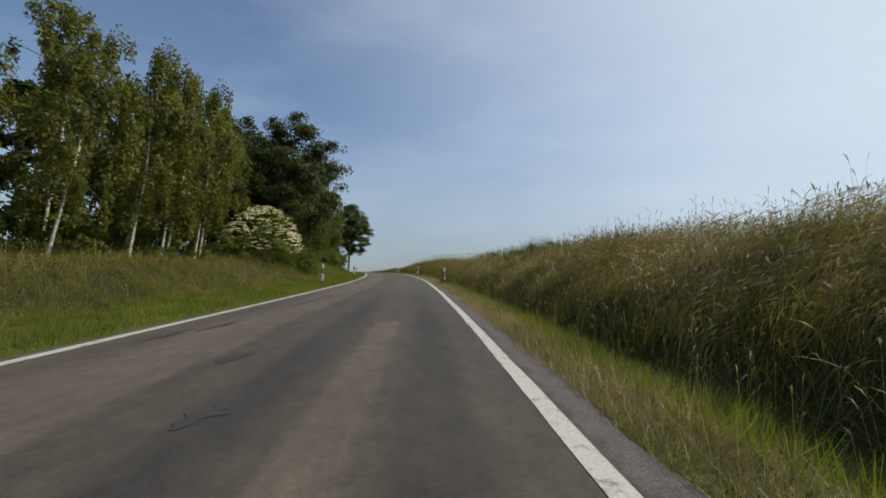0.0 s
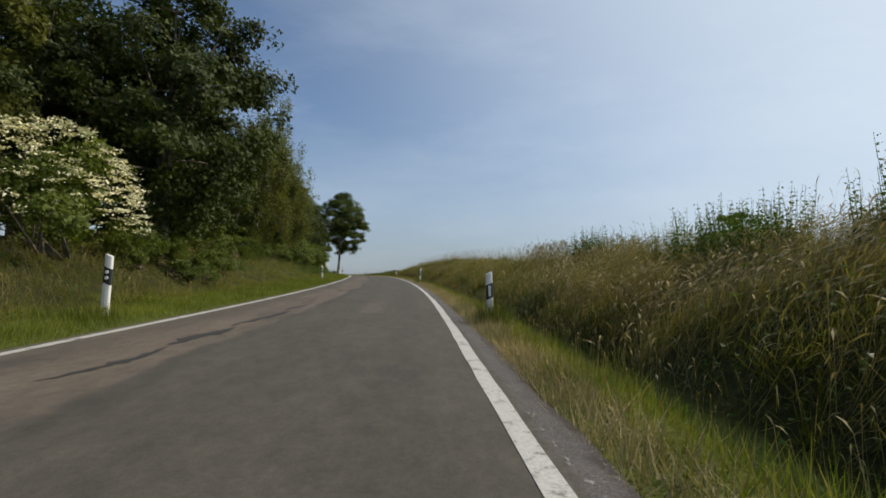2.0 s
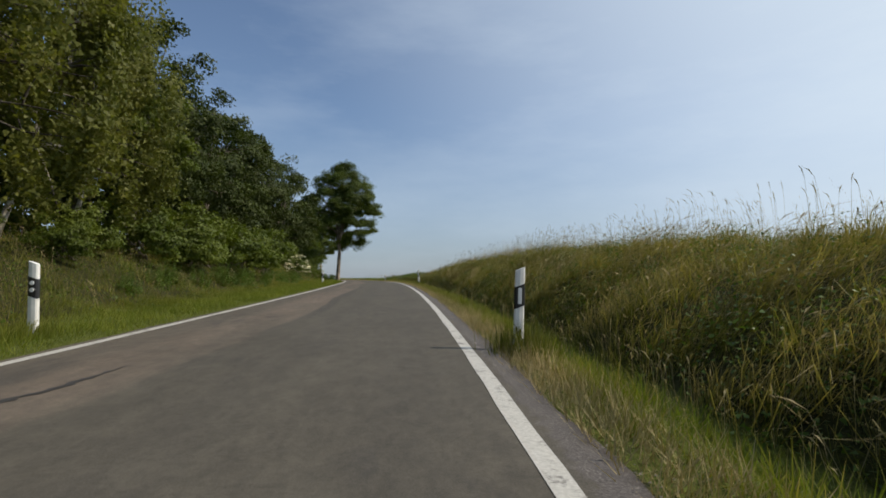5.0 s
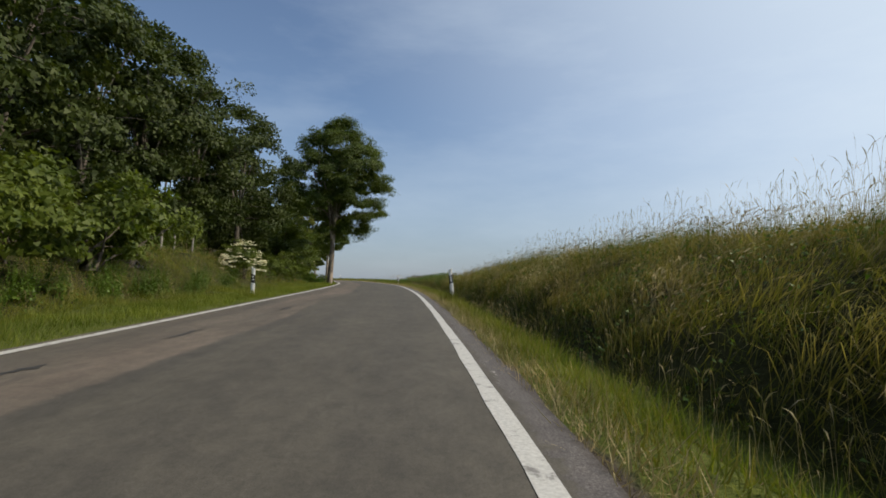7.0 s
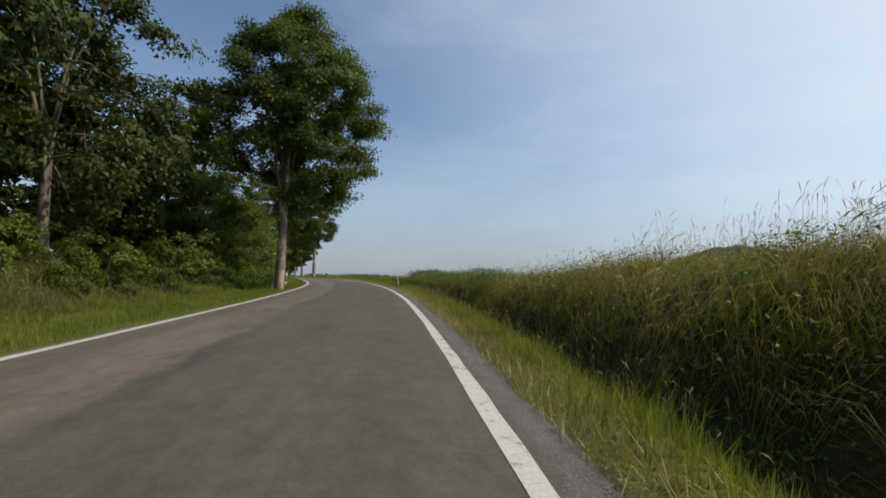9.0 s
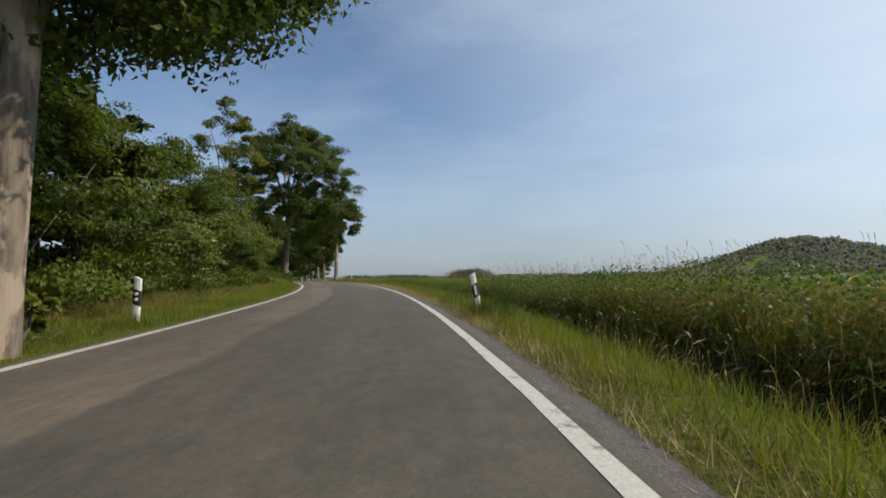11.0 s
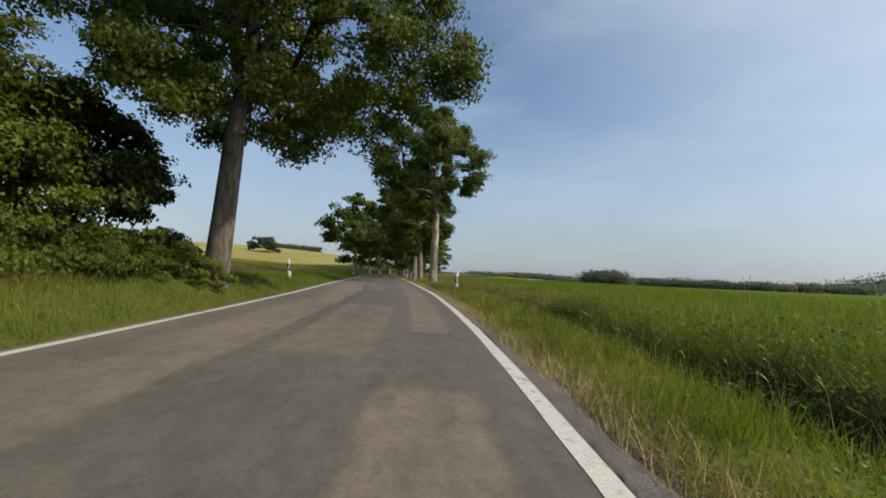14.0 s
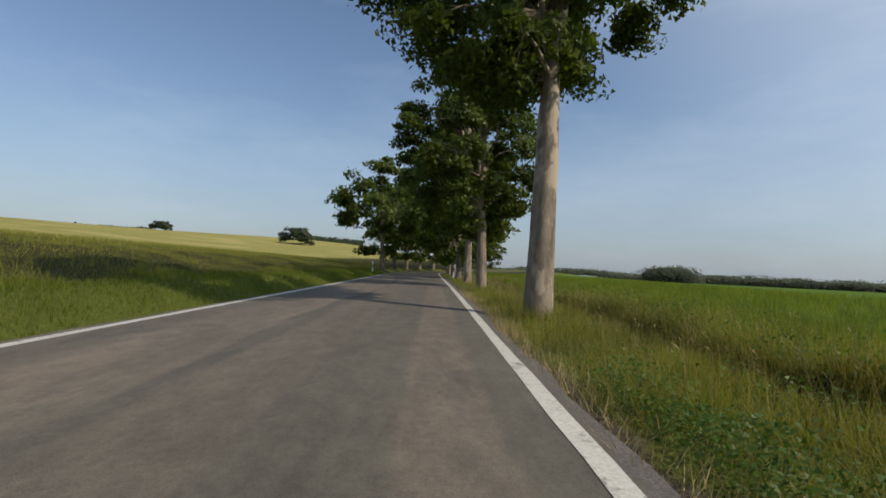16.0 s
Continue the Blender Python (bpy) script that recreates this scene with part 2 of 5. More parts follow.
    col = mix_of(t, 1.0, col, ramp_of(t, grain, [(0.3, (0.7, 0.7, 0.7)), (0.7, (1.3, 1.3, 1.3))]), "MULTIPLY")
    t.links.new(col, b.inputs["Base Color"])
    bump_of(t, b, grain, 0.5, 0.006)
    return m


def line_paint():
    m, t, b = material("line_paint", 0.6)
    p = position_of(t)
    worn = noise_of(t, p, 7, 6, 0.75)
    fine = noise_of(t, p, 45, 3, 0.7)
    col = ramp_of(t, fine, [(0.3, (0.36, 0.35, 0.32)), (0.7, (0.54, 0.53, 0.49))])
    col = mix_of(t, step_of(t, worn, 0.53, 0.66), col, (0.17, 0.16, 0.145))
    t.links.new(col, b.inputs["Base Color"])
    bump_of(t, b, fine, 0.4, 0.004)
    return m


def soil():
    """Ground under and between the plants, by metres across from the crown."""
    m, t, b = material("ground_cover", 0.95)
    b.inputs["Specular IOR Level"].default_value = 0.05
    uv, d, v = uv_of(t)
    p = position_of(t)
    fine, mid, big = noise_of(t, p, 14, 5, 0.7), noise_of(t, p, 1.1, 5, 0.6), noise_of(t, p, 0.05, 5, 0.6)
    col = ramp_of(t, fine, [(0.3, (0.054, 0.072, 0.015)), (0.7, (0.125, 0.140, 0.034))])
    # darker on the banks and under the wood: shade among the plants, as colour
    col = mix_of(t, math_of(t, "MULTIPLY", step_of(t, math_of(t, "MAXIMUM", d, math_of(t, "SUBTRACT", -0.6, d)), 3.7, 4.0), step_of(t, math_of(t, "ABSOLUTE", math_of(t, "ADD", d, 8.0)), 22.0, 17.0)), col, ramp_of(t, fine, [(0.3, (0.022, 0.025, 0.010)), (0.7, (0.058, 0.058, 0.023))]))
    edge = math_of(t, "ADD", math_of(t, "MAXIMUM", d, math_of(t, "SUBTRACT", 0.25, d)), math_of(t, "MULTIPLY", mid, 0.5))
    grit = ramp_of(t, fine, [(0.3, (0.055, 0.044, 0.034)), (0.7, (0.12, 0.10, 0.078))])
    col = mix_of(t, step_of(t, edge, 2.82, 2.72), col, grit)
    # dark earth along the ditch, with the shade of its wall put into the colour
    ditch_shade = math_of(t, "MULTIPLY", math_of(t, "MULTIPLY", step_of(t, d, 4.2, 4.7), step_of(t, d, 6.1, 5.5)), step_of(t, v, 94.0, 102.0))
    col = mix_of(t, math_of(t, "MULTIPLY", ditch_shade, 0.6), col, (0.028, 0.027, 0.014))
    crop = ramp_of(t, mid, [(0.3, (0.056, 0.098, 0.012)), (0.7, (0.084, 0.136, 0.018))])
    col = mix_of(t, step_of(t, d, 10.5, 13.0), col, crop)
    grain = ramp_of(t, big, [(0.38, (0.30, 0.26, 0.085)), (0.5, (0.21, 0.21, 0.065)), (0.62, (0.36, 0.30, 0.12))])
    grain = mix_of(t, 0.35, grain, ramp_of(t, mid, [(0.3, (0.12, 0.13, 0.04)), (0.7, (0.3, 0.26, 0.1))]))
    col = mix_of(t, math_of(t, "MULTIPLY", step_of(t, d, -19.0, -25.0), step_of(t, v, 100.0, 125.0)), col, grain)
    t.links.new(col, b.inputs["Base Color"])
    bump_of(t, b, fine, 0.8, 0.08)
    return m


def plain(name, dark, light, rough=0.5, scale=30.0, metal=0.0):
    m, t, b = material(name, rough, metal)
    col = ramp_of(t, noise_of(t, position_of(t), scale, 4, 0.65), [(0.3, dark), (0.7, light)])
    t.links.new(col, b.inputs["Base Color"])
    return m


M_ROAD = asphalt("asphalt")
M_LINE = line_paint()
M_SOIL = soil()
M_CRACK = plain("tar_crack", (0.022, 0.021, 0.02), (0.045, 0.042, 0.04), 0.7, 60)
M_GRIT = plain("edge_grit", (0.08, 0.07, 0.06), (0.2, 0.185, 0.16), 0.95, 40)
M_TALL = foliage("tall_grass_blades", (0.16, 0.14, 0.045), (0.29, 0.24, 0.085), 0.6, 0.45, (0.42, 0.34, 0.17))
M_RANK = foliage("rank_grass_blades", (0.062, 0.076, 0.014), (0.155, 0.16, 0.034), 0.6, 0.42)
M_OLIVE = foliage("bank_grass_blades", (0.115, 0.118, 0.026), (0.24, 0.215, 0.058), 0.6, 0.45, (0.30, 0.25, 0.09))
M_MEADOW = foliage("meadow_grass_blades", (0.15, 0.18, 0.03), (0.32, 0.29, 0.07), 0.6, 0.4)
M_SHORT = foliage("verge_grass_blades", (0.098, 0.128, 0.016), (0.198, 0.216, 0.034), 0.65, 0.42, (0.20, 0.20, 0.045))
M_DRY = foliage("dry_grass_blades", (0.26, 0.21, 0.115), (0.44, 0.36, 0.21), 0.75, 0.15)
M_HERB = foliage("herb_leaves", (0.05, 0.095, 0.013), (0.105, 0.17, 0.025), 0.5, 0.35)
M_CROP = foliage("crop_blades", (0.102, 0.142, 0.018), (0.182, 0.222, 0.029), 0.65, 0.45)
M_OAK = foliage("broad_leaves", (0.031, 0.046, 0.010), (0.064, 0.086, 0.018), 0.6, 0.27)
M_LIME = foliage("lime_leaves", (0.047, 0.073, 0.013), (0.110, 0.144, 0.027), 0.5, 0.43)
M_BIRCH = foliage("birch_leaves", (0.088, 0.102, 0.021), (0.18, 0.188, 0.046), 0.55, 0.42)
M_HEDGE = foliage("hedge_leaves", (0.066, 0.095, 0.013), (0.128, 0.163, 0.026), 0.55, 0.38)
# leaves of the far woods: haze of the distance put into the bluish colour
M_FAR = foliage("hazy_far_leaves", (0.030, 0.045, 0.028), (0.050, 0.066, 0.038), 0.7, 0.15)
M_BLOOM = foliage("cream_blossom", (0.62, 0.60, 0.46), (0.82, 0.80, 0.66), 0.7, 0.2)
M_POPPY = foliage("poppy_petal", (0.62, 0.02, 0.012), (0.75, 0.035, 0.02), 0.5, 0.3)
M_BARK = bark("grey_bark", (0.045, 0.038, 0.03), (0.15, 0.125, 0.10))
M_MAPLE = bark("maple_bark", (0.075, 0.060, 0.046), (0.21, 0.17, 0.13), 7.0, 0.7, (0.31, 0.25, 0.19))
M_PALE = bark("flaking_bark", (0.10, 0.082, 0.064), (0.25, 0.205, 0.16), 7.0, 0.5, (0.36, 0.30, 0.23))
M_BIRCHBARK = birch_bark()
M_POST = plain("post_plastic", (0.66, 0.66, 0.63), (0.8, 0.8, 0.78), 0.4, 12)
M_BAND = plain("black_band", (0.012, 0.012, 0.013), (0.022, 0.022, 0.023), 0.45, 20)
M_REFL = plain("reflector", (0.62, 0.63, 0.64), (0.8, 0.8, 0.8), 0.25, 60)
M_STAKE = plain("weathered_wood", (0.2, 0.18, 0.15), (0.34, 0.31, 0.27), 0.9, 25)

# ---- the line of the road ----
# crown of the road: y, x, and its height
KNOTS = ((-60, 3.2), (-40, 1.6), (-20, 0.1), (0, -1.24), (10, -1.94), (20, -2.77), (30, -3.75), (40, -5.04), (50, -6.64),
         (60, -8.51), (70, -10.65), (80, -13.07), (90, -15.89), (100, -19.27), (110, -23.37), (120, -28.36),
         (130, -34.26), (140, -40.82), (150, -47.42), (160, -54.1), (170, -60.75), (180, -67.3), (190, -73.4),
         (200, -78.8), (220, -87.6), (240, -94.5), (270, -103.0), (300, -110.5), (340, -120.0))
KY, KX = np.array([k[0] for k in KNOTS], float), np.array([k[1] for k in KNOTS], float)
KM = np.gradient(KX, KY)


RISE = ((-60, -2.9), (-20, -1.62), (-8, -1.163), (0, -0.857), (8, -0.551), (16, -0.263), (24, 0.028), (32, 0.332), (40, 0.644), (48, 0.954), (56, 1.245),
        (64, 1.514), (72, 1.765), (80, 1.975), (88, 2.162), (96, 2.33), (104, 2.488), (112, 2.654), (120, 2.836), (128, 2.982),
        (136, 3.105), (145, 3.2), (160, 3.33), (180, 3.45), (205, 3.55), (240, 3.5), (340, 3.0))
ZY, ZH = np.array([k[0] for k in RISE], float), np.array([k[1] for k in RISE], float)
ZM = np.gradient(ZH, ZY)


def glide(v, y, h, m):
    """A smooth line through knots."""
    v = np.clip(np.asarray(v, float), y[0], y[-1])
    i = np.clip(np.searchsorted(y, v) - 1, 0, len(y) - 2)
    k = y[i + 1] - y[i]
    s = (v - y[i]) / k
    return ((1 + 2 * s) * (1 - s) ** 2 * h[i] + s * (1 - s) ** 2 * k * m[i]
            + s * s * (3 - 2 * s) * h[i + 1] + s * s * (s - 1) * k * m[i + 1])


def crown_x(v):
    return glide(v, KY, KX, KM)


def road_z(v):
    return glide(v, ZY, ZH, ZM)


def side(v):
    """The unit vector to the right of the road."""
    g = (crown_x(np.asarray(v) + 0.5) - crown_x(np.asarray(v) - 0.5))
    n = np.sqrt(1 + g * g)
    return 1 / n, -g / n


def spot(v, d):
    """World x, y of a place d metres to the right of the crown."""
    nx, ny = side(v)
    return crown_x(v) + nx * d, np.asarray(v, float) + ny * d


def ramp(x, *pairs):
    return np.interp(x, [p[0] for p in pairs], [p[1] for p in pairs])


def lumps(x, y, scale, seed=0.0):
    a = np.sin(x / scale * 1.7 + seed) * np.cos(y / scale * 1.3 + 1.7 * seed)
    b = np.sin(x / scale * 3.9 + y / scale * 2.3 + 2.1 * seed) * 0.5
    return (a + b) / 1.5


# middle of the ditch: along, across
DITCH = ((-60, 3.72), (74, 3.75), (86, 4.0), (100, 4.4), (110, 4.35), (118, 4.2), (128, 4.7), (140, 4.9), (150, 5.1))


def land_z(v, d):
    """Height of the ground d metres right of the crown."""
    v, d = np.broadcast_arrays(np.asarray(v, float), np.asarray(d, float))
    r, l = np.maximum(d, 0), np.maximum(-d, 0)
    # right: verge, ditch, bank, field
    deep = ramp(v, (-60, 0.25), (58, 0.28), (70, 0.45), (88, 0.55), (100, 0.6), (106, 0.6), (109, 0.22), (114, 0.22), (117.5, 0.65), (122, 0.8), (140, 0.8), (152, 0.4), (170, 0.2))
    at = ramp(v, *DITCH)
    bank = ramp(v, (-60, 1.2), (4, 1.18), (10, 1.29), (16, 1.26), (24, 1.12), (40, 1.12), (52, 1.4), (62, 1.58), (75, 1.18), (88, 0.45), (100, 0.1), (115, -0.1), (340, -0.15))
    rise = ramp(v, (-60, 0.05), (60, 0.045), (85, 0.015), (100, -0.001), (340, -0.002))
    verge = -0.085 + 0.05 * np.clip((r - 2.55) / 0.3, 0, 1) - 0.05 * np.clip(r - 2.9, 0, 1.2)
    ditch = verge - deep * np.exp(-((r - at) / 0.42) ** 2)
    up = np.clip((r - at) / ramp(v, (0, 3.0), (30, 3.3), (50, 3.6), (64, 3.8), (70, 2.8), (78, 2.2), (86, 1.9), (91, 1.2), (106, 0.7)), 0, 1)
    up = np.where(v < 95, 1 - (1 - up) ** 1.6, up * up * (3 - 2 * up))
    right = ditch * (1 - up) + up * bank + rise * np.clip(r - 8, 0, 150)
    # left: verge, grassy bank, wood or field
    lbank = ramp(v, (-60, 1.0), (22, 1.0), (36, 1.4), (62, 1.5), (72, 1.55), (84, 1.4), (91, 0.8), (98, 0.35), (122, 0.3), (134, 0.55), (180, 0.55), (340, 0.4))
    lrise = ramp(v, (-60, 0.06), (100, 0.05), (120, 0.03), (135, 0.055), (175, 0.05), (230, 0.05), (340, 0.04))
    lup = np.clip((l - 4.4) / ramp(v, (90, 3.6), (110, 3.0), (135, 6.0)), 0, 1)
    lup = lup * lup * (3 - 2 * lup)
    left = -0.07 + 0.04 * np.clip((l - 2.4) / 0.3, 0, 1) - 0.02 * np.clip(l - 2.6, 0, 2) + lup * lbank + ramp(v, (118, 0.0), (125, 0.45), (130, 0.45), (136, 0.3), (180, 0.3)) * np.clip((l - 2.6) / 0.9, 0, 1) + lrise * np.clip(l - 9, 0, 180)
    rough = (0.05 * lumps(v, d, 0.9) + 0.07 * lumps(v, d, 0.5, 4.0) + 0.10 * lumps(v, d, 2.1, 7.0) * (np.abs(d) > 4.2)) * np.clip((np.abs(d) - 2.8) / 1.5, 0, 1) * np.clip(14 / np.maximum(np.abs(d), 1), 0, 1)
    under = -0.10 * (np.abs(d) < 2.2)
    return road_z(v) + np.where(d > 0, right, left) + rough + under


HILL = (312.0, 880.0, 96.0, 200.0, 50.0)


def far_land(x, y, z):
    """The land further off: a long rise on the left, and a wooded hill on the right."""
    px, py = x + 36.0, y - 136.0
    dist, az = np.hypot(px, py), np.degrees(np.arctan2(-px, py))
    f = np.clip((dist - 80) / 210, 0, 1)
    f = f * f * (3 - 2 * f) * ramp(az, (12, 0), (20, 1), (105, 1), (130, 0))
    crest = 3.85 + 290 * np.tan(np.radians(ramp(az, (10, 0.0), (20, 0.3), (30, 0.75), (35.5, 1.3), (40.5, 2.15), (50, 2.5), (61, 2.4), (75, 2.2), (95, 2.1))))
    hx, hy, sx, sy, top = HILL
    return z * (1 - f) + f * crest + top * np.exp(-((x - hx) / sx) ** 2 - ((y - hy) / sy) ** 2)


# ---- mesh helpers ----
def mesh_of(name, verts, faces, mat, uv=None, smooth=False):
    """A mesh from arrays: faces all of one size; uv per vertex."""
    me = bpy.data.meshes.new(name)
    verts, faces = np.asarray(verts, np.float32), np.asarray(faces, np.int32)
    n, k = faces.shape
    me.vertices.add(len(verts))
    me.vertices.foreach_set("co", verts.ravel())
    me.loops.add(n * k)
    me.loops.foreach_set("vertex_index", faces.ravel())
    me.polygons.add(n)
    me.polygons.foreach_set("loop_start", np.arange(0, n * k, k, dtype=np.int32))
    if smooth:
        me.polygons.foreach_set("use_smooth", np.ones(n, bool))
    if uv is not None:
        layer = me.uv_layers.new(name="UVMap")
        layer.data.foreach_set("uv", np.asarray(uv, np.float32)[faces.ravel()].ravel())
    me.materials.append(mat)
    me.update(calc_edges=True)
    return me


def part(name, data, mat, parent, label=""):
    """One mesh object under a thing or a part; data is a mesh or a bmesh."""
    if isinstance(data, bmesh.types.BMesh):
        me = bpy.data.meshes.new(name)
        data.to_mesh(me)
        data.free()
        me.materials.append(mat)
        data = me
    ob = new(name, data)
    ob.parent = parent
    return tagged(ob, label) if label else ob


def strip(name, vs, ds, lift, mat, wobble=0.0, rng=None, ragged=0.0):
    """A sheet that follows the road: rows along, columns across."""
    vv, dd = np.meshgrid(vs, ds, indexing="ij")
    if wobble:
        dd = dd + rng.normal(0, wobble, dd.shape)
    if ragged:
        dd[:, -1] -= 0.13 * ramp(vs, (114, 0.0), (122, 1.0))
        dd[:, -1] += ragged * (lumps(vs, 0 * vs, 0.45, 1.0) + lumps(vs, 0 * vs, 2.2, 3.0))
        dd[:, 0] += 0.5 * ragged * lumps(vs, 0 * vs, 0.5, 5.0)
    x, y = spot(vv, dd)
    z = road_z(vv) + lift - 0.012 * np.abs(dd)
    if ragged:
        z[:, -1] -= 0.02
    n, k = vv.shape
    i = np.arange(n * k).reshape(n, k)
    f = np.stack([i[:-1, :-1], i[:-1, 1:], i[1:, 1:], i[1:, :-1]], -1).reshape(-1, 4)
    return mesh_of(name, np.stack([x, y, z], -1).reshape(-1, 3), f, mat, np.stack([dd, vv], -1).reshape(-1, 2), True)


# ---- ground, road, lines ----
rng = np.random.default_rng(5)
line_v = np.concatenate([np.arange(-58, -6, 2.0), np.arange(-6, 175, 0.5), np.arange(175, 338, 3.0)])
line_d = np.array([-45, -38, -32, -27, -23, -19, -16, -14, -12, -10.5, -9.3, -8.3, -7.4, -6.6, -5.9, -5.2, -4.6, -4, -3.5, -3, -2.6, -2.2,
                   -1.5, 0, 1.5, 2.3, 2.7, 3.1, 3.5, 3.9, 4.3, 4.7, 5.1, 5.5, 5.9, 6.4, 7, 8, 9.5, 11.5, 14, 17, 21, 26, 32, 38, 45])
step2 = np.concatenate([np.arange(-58, -6, 4.0), np.arange(-6, 175, 1.0), np.arange(175, 338, 6.0)])
gv, gd = np.meshgrid(step2, line_d, indexing="ij")
gx, gy = spot(gv, gd)
gz = far_land(gx, gy, land_z(gv, gd))
# far ground: rings round the middle of the road, joined to the strip in one sheet
ring_r = np.array([70, 95, 125, 165, 215, 280, 360, 460, 600, 800, 1100, 1500, 2200, 3200])
ring_a = np.arange(0, 360, 4.0)
rr, ra = np.meshgrid(ring_r, np.radians(ring_a), indexing="ij")
fx, fy = -30 + rr.ravel() * np.cos(ra.ravel()), 90 + rr.ravel() * np.sin(ra.ravel())
cv = np.arange(-58, 338, 1.0)
cx = crown_x(cv)
snx, sny = side(cv)
near = ((fx[:, None] - cx) ** 2 + (fy[:, None] - cv) ** 2)
fi = near.argmin(1)
fd = (fx - cx[fi]) * snx[fi] + (fy - cv[fi]) * sny[fi]
fd = np.sign(fd) * np.sqrt(near.min(1))
far = near.min(1) > 52 ** 2
fx, fy, fd, fv = fx[far], fy[far], fd[far], cv[fi[far]]
fz = far_land(fx, fy, land_z(fv, fd))
from mathutils.geometry import delaunay_2d_cdt
gxy = np.concatenate([np.stack([gx.ravel(), gy.ravel()], -1), np.stack([fx, fy], -1)])
gall = np.concatenate([gz.ravel(), fz])
guv = np.concatenate([np.stack([gd.ravel(), gv.ravel()], -1), np.stack([fd, fv], -1)])
out = delaunay_2d_cdt([Vector(p) for p in gxy], [], [], 0, 1e-5, True)
orig = np.array([o[0] for o in out[3]])
tri = np.array([f for f in out[2] if len(f) == 3])
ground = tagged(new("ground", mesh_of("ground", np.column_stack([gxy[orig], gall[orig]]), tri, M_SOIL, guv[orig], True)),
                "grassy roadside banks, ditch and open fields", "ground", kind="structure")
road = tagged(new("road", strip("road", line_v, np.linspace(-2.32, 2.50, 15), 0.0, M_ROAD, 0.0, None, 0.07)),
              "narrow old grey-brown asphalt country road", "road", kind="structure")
for off in (-2.14, 2.14):
    wl = strip("edge_line", line_v, np.array([off - 0.065, off - 0.02, off + 0.02, off + 0.065]), 0.004, M_LINE, 0.004, rng)
    tagged(new("edge_line", wl), "worn white painted edge line on the asphalt", "road marking", "edge lines", "structure")


# ---- plants ----
def unit(a):
    return a / np.maximum(np.linalg.norm(a, axis=-1, keepdims=True), 1e-9)


def leaf_mesh(name, centre, out, size, mat, rng, droop=0.0, far=False):
    """Small folded leaves at the given places, turned mostly outwards."""
    n = len(centre)
    normal = unit(out * 0.9 + rng.normal(0, 0.55, (n, 3)) + (0, 0, 0.3))
    along = unit(np.cross(normal, rng.normal(0, 1, (n, 3))) + (0, 0, -droop))
    across = np.cross(normal, along)
    ln = (size * rng.uniform(0.7, 1.35, n))[:, None]
    w = ln * 0.42
    base, tip = centre - along * ln * 0.5, centre + along * ln * 0.5
    lift = normal * ln * 0.12
    if far:
        verts = np.stack([base - across * w * 0.8, tip, base + across * w * 1.2 + lift], 1).reshape(-1, 3)
        return mesh_of(name, verts, np.arange(3 * n).reshape(n, 3), mat, np.tile([[0, 0], [0.5, 1], [1, 0]], (n, 1)))
    verts = np.stack([base, centre + across * w + lift, tip, centre - across * w + lift], 1).reshape(-1, 3)
    faces = np.arange(4 * n).reshape(n, 4)
    uv = np.tile([[0.5, 0], [1, 0.5], [0.5, 1], [0, 0.5]], (n, 1))
    return mesh_of(name, verts, faces, mat, uv)


def tube(pts, radii, sides=6):
    """Rings along a line: vertices and quads."""
    pts, radii = np.asarray(pts, float), np.asarray(radii, float)
    n = len(pts)
    t = unit(np.gradient(pts, axis=0))
    a = unit(np.cross(t, np.array([0.31, 0.95, 0.08])))
    b = np.cross(t, a)
    ang = np.linspace(0, 2 * math.pi, sides, endpoint=False)
    ring = (a[:, None] * np.cos(ang)[None, :, None] + b[:, None] * np.sin(ang)[None, :, None]) * radii[:, None, None]
    verts = (pts[:, None] + ring).reshape(-1, 3)
    i = np.arange(n * sides).reshape(n, sides)
    j = np.roll(i, -1, axis=1)
    return verts, np.stack([i[:-1], j[:-1], j[1:], i[1:]], -1).reshape(-1, 4), np.repeat(radii, sides)


def join_tubes(name, tubes, mat):
    """One wooden piece: every branch grows out of the wood made before it."""
    verts, faces, thick = tubes[0]
    used = np.zeros(len(verts))
    for v, f, r in tubes[1:]:
        at = len(verts)
        grown = int((((verts - v[0]) ** 2).sum(1) + used).argmin())
        used = np.concatenate([used, [1e9], np.zeros(len(v) - 1)])
        f = f + at
        f[f == at] = grown
        verts, faces, thick = np.concatenate([verts, v]), np.concatenate([faces, f]), np.concatenate([thick, r])
    return mesh_of(name, verts, faces, mat, np.stack([thick, verts[:, 2]], -1), True)


def bent(start, end, rng, wob, n=6, sag=0.0):
    s = np.linspace(0, 1, n)[:, None]
    p = np.asarray(start) * (1 - s) + np.asarray(end) * s
    w = np.cumsum(rng.normal(0, wob, (n, 3)), 0) * np.sin(s * math.pi * 0.5)
    p = p + w * np.minimum(1, s * 2)
    p[:, 2] += (sag * np.sin(s * math.pi))[:, 0]
    return p


ENVELOPES = {"round": ((-1, -0.7, -0.3, 0.2, 0.7, 1), (0.55, 0.8, 1.0, 1.05, 0.85, 0.5)), "full": ((-1, -0.7, -0.2, 0.3, 0.75, 1), (0.8, 1.0, 1.1, 1.0, 0.8, 0.5)),
             "egg": ((-1, -0.75, -0.35, 0.2, 0.7, 1), (0.62, 0.92, 1.08, 0.98, 0.72, 0.4)), "birch": ((-1, -0.3, 0.4, 1), (0.85, 1.0, 0.75, 0.35))}


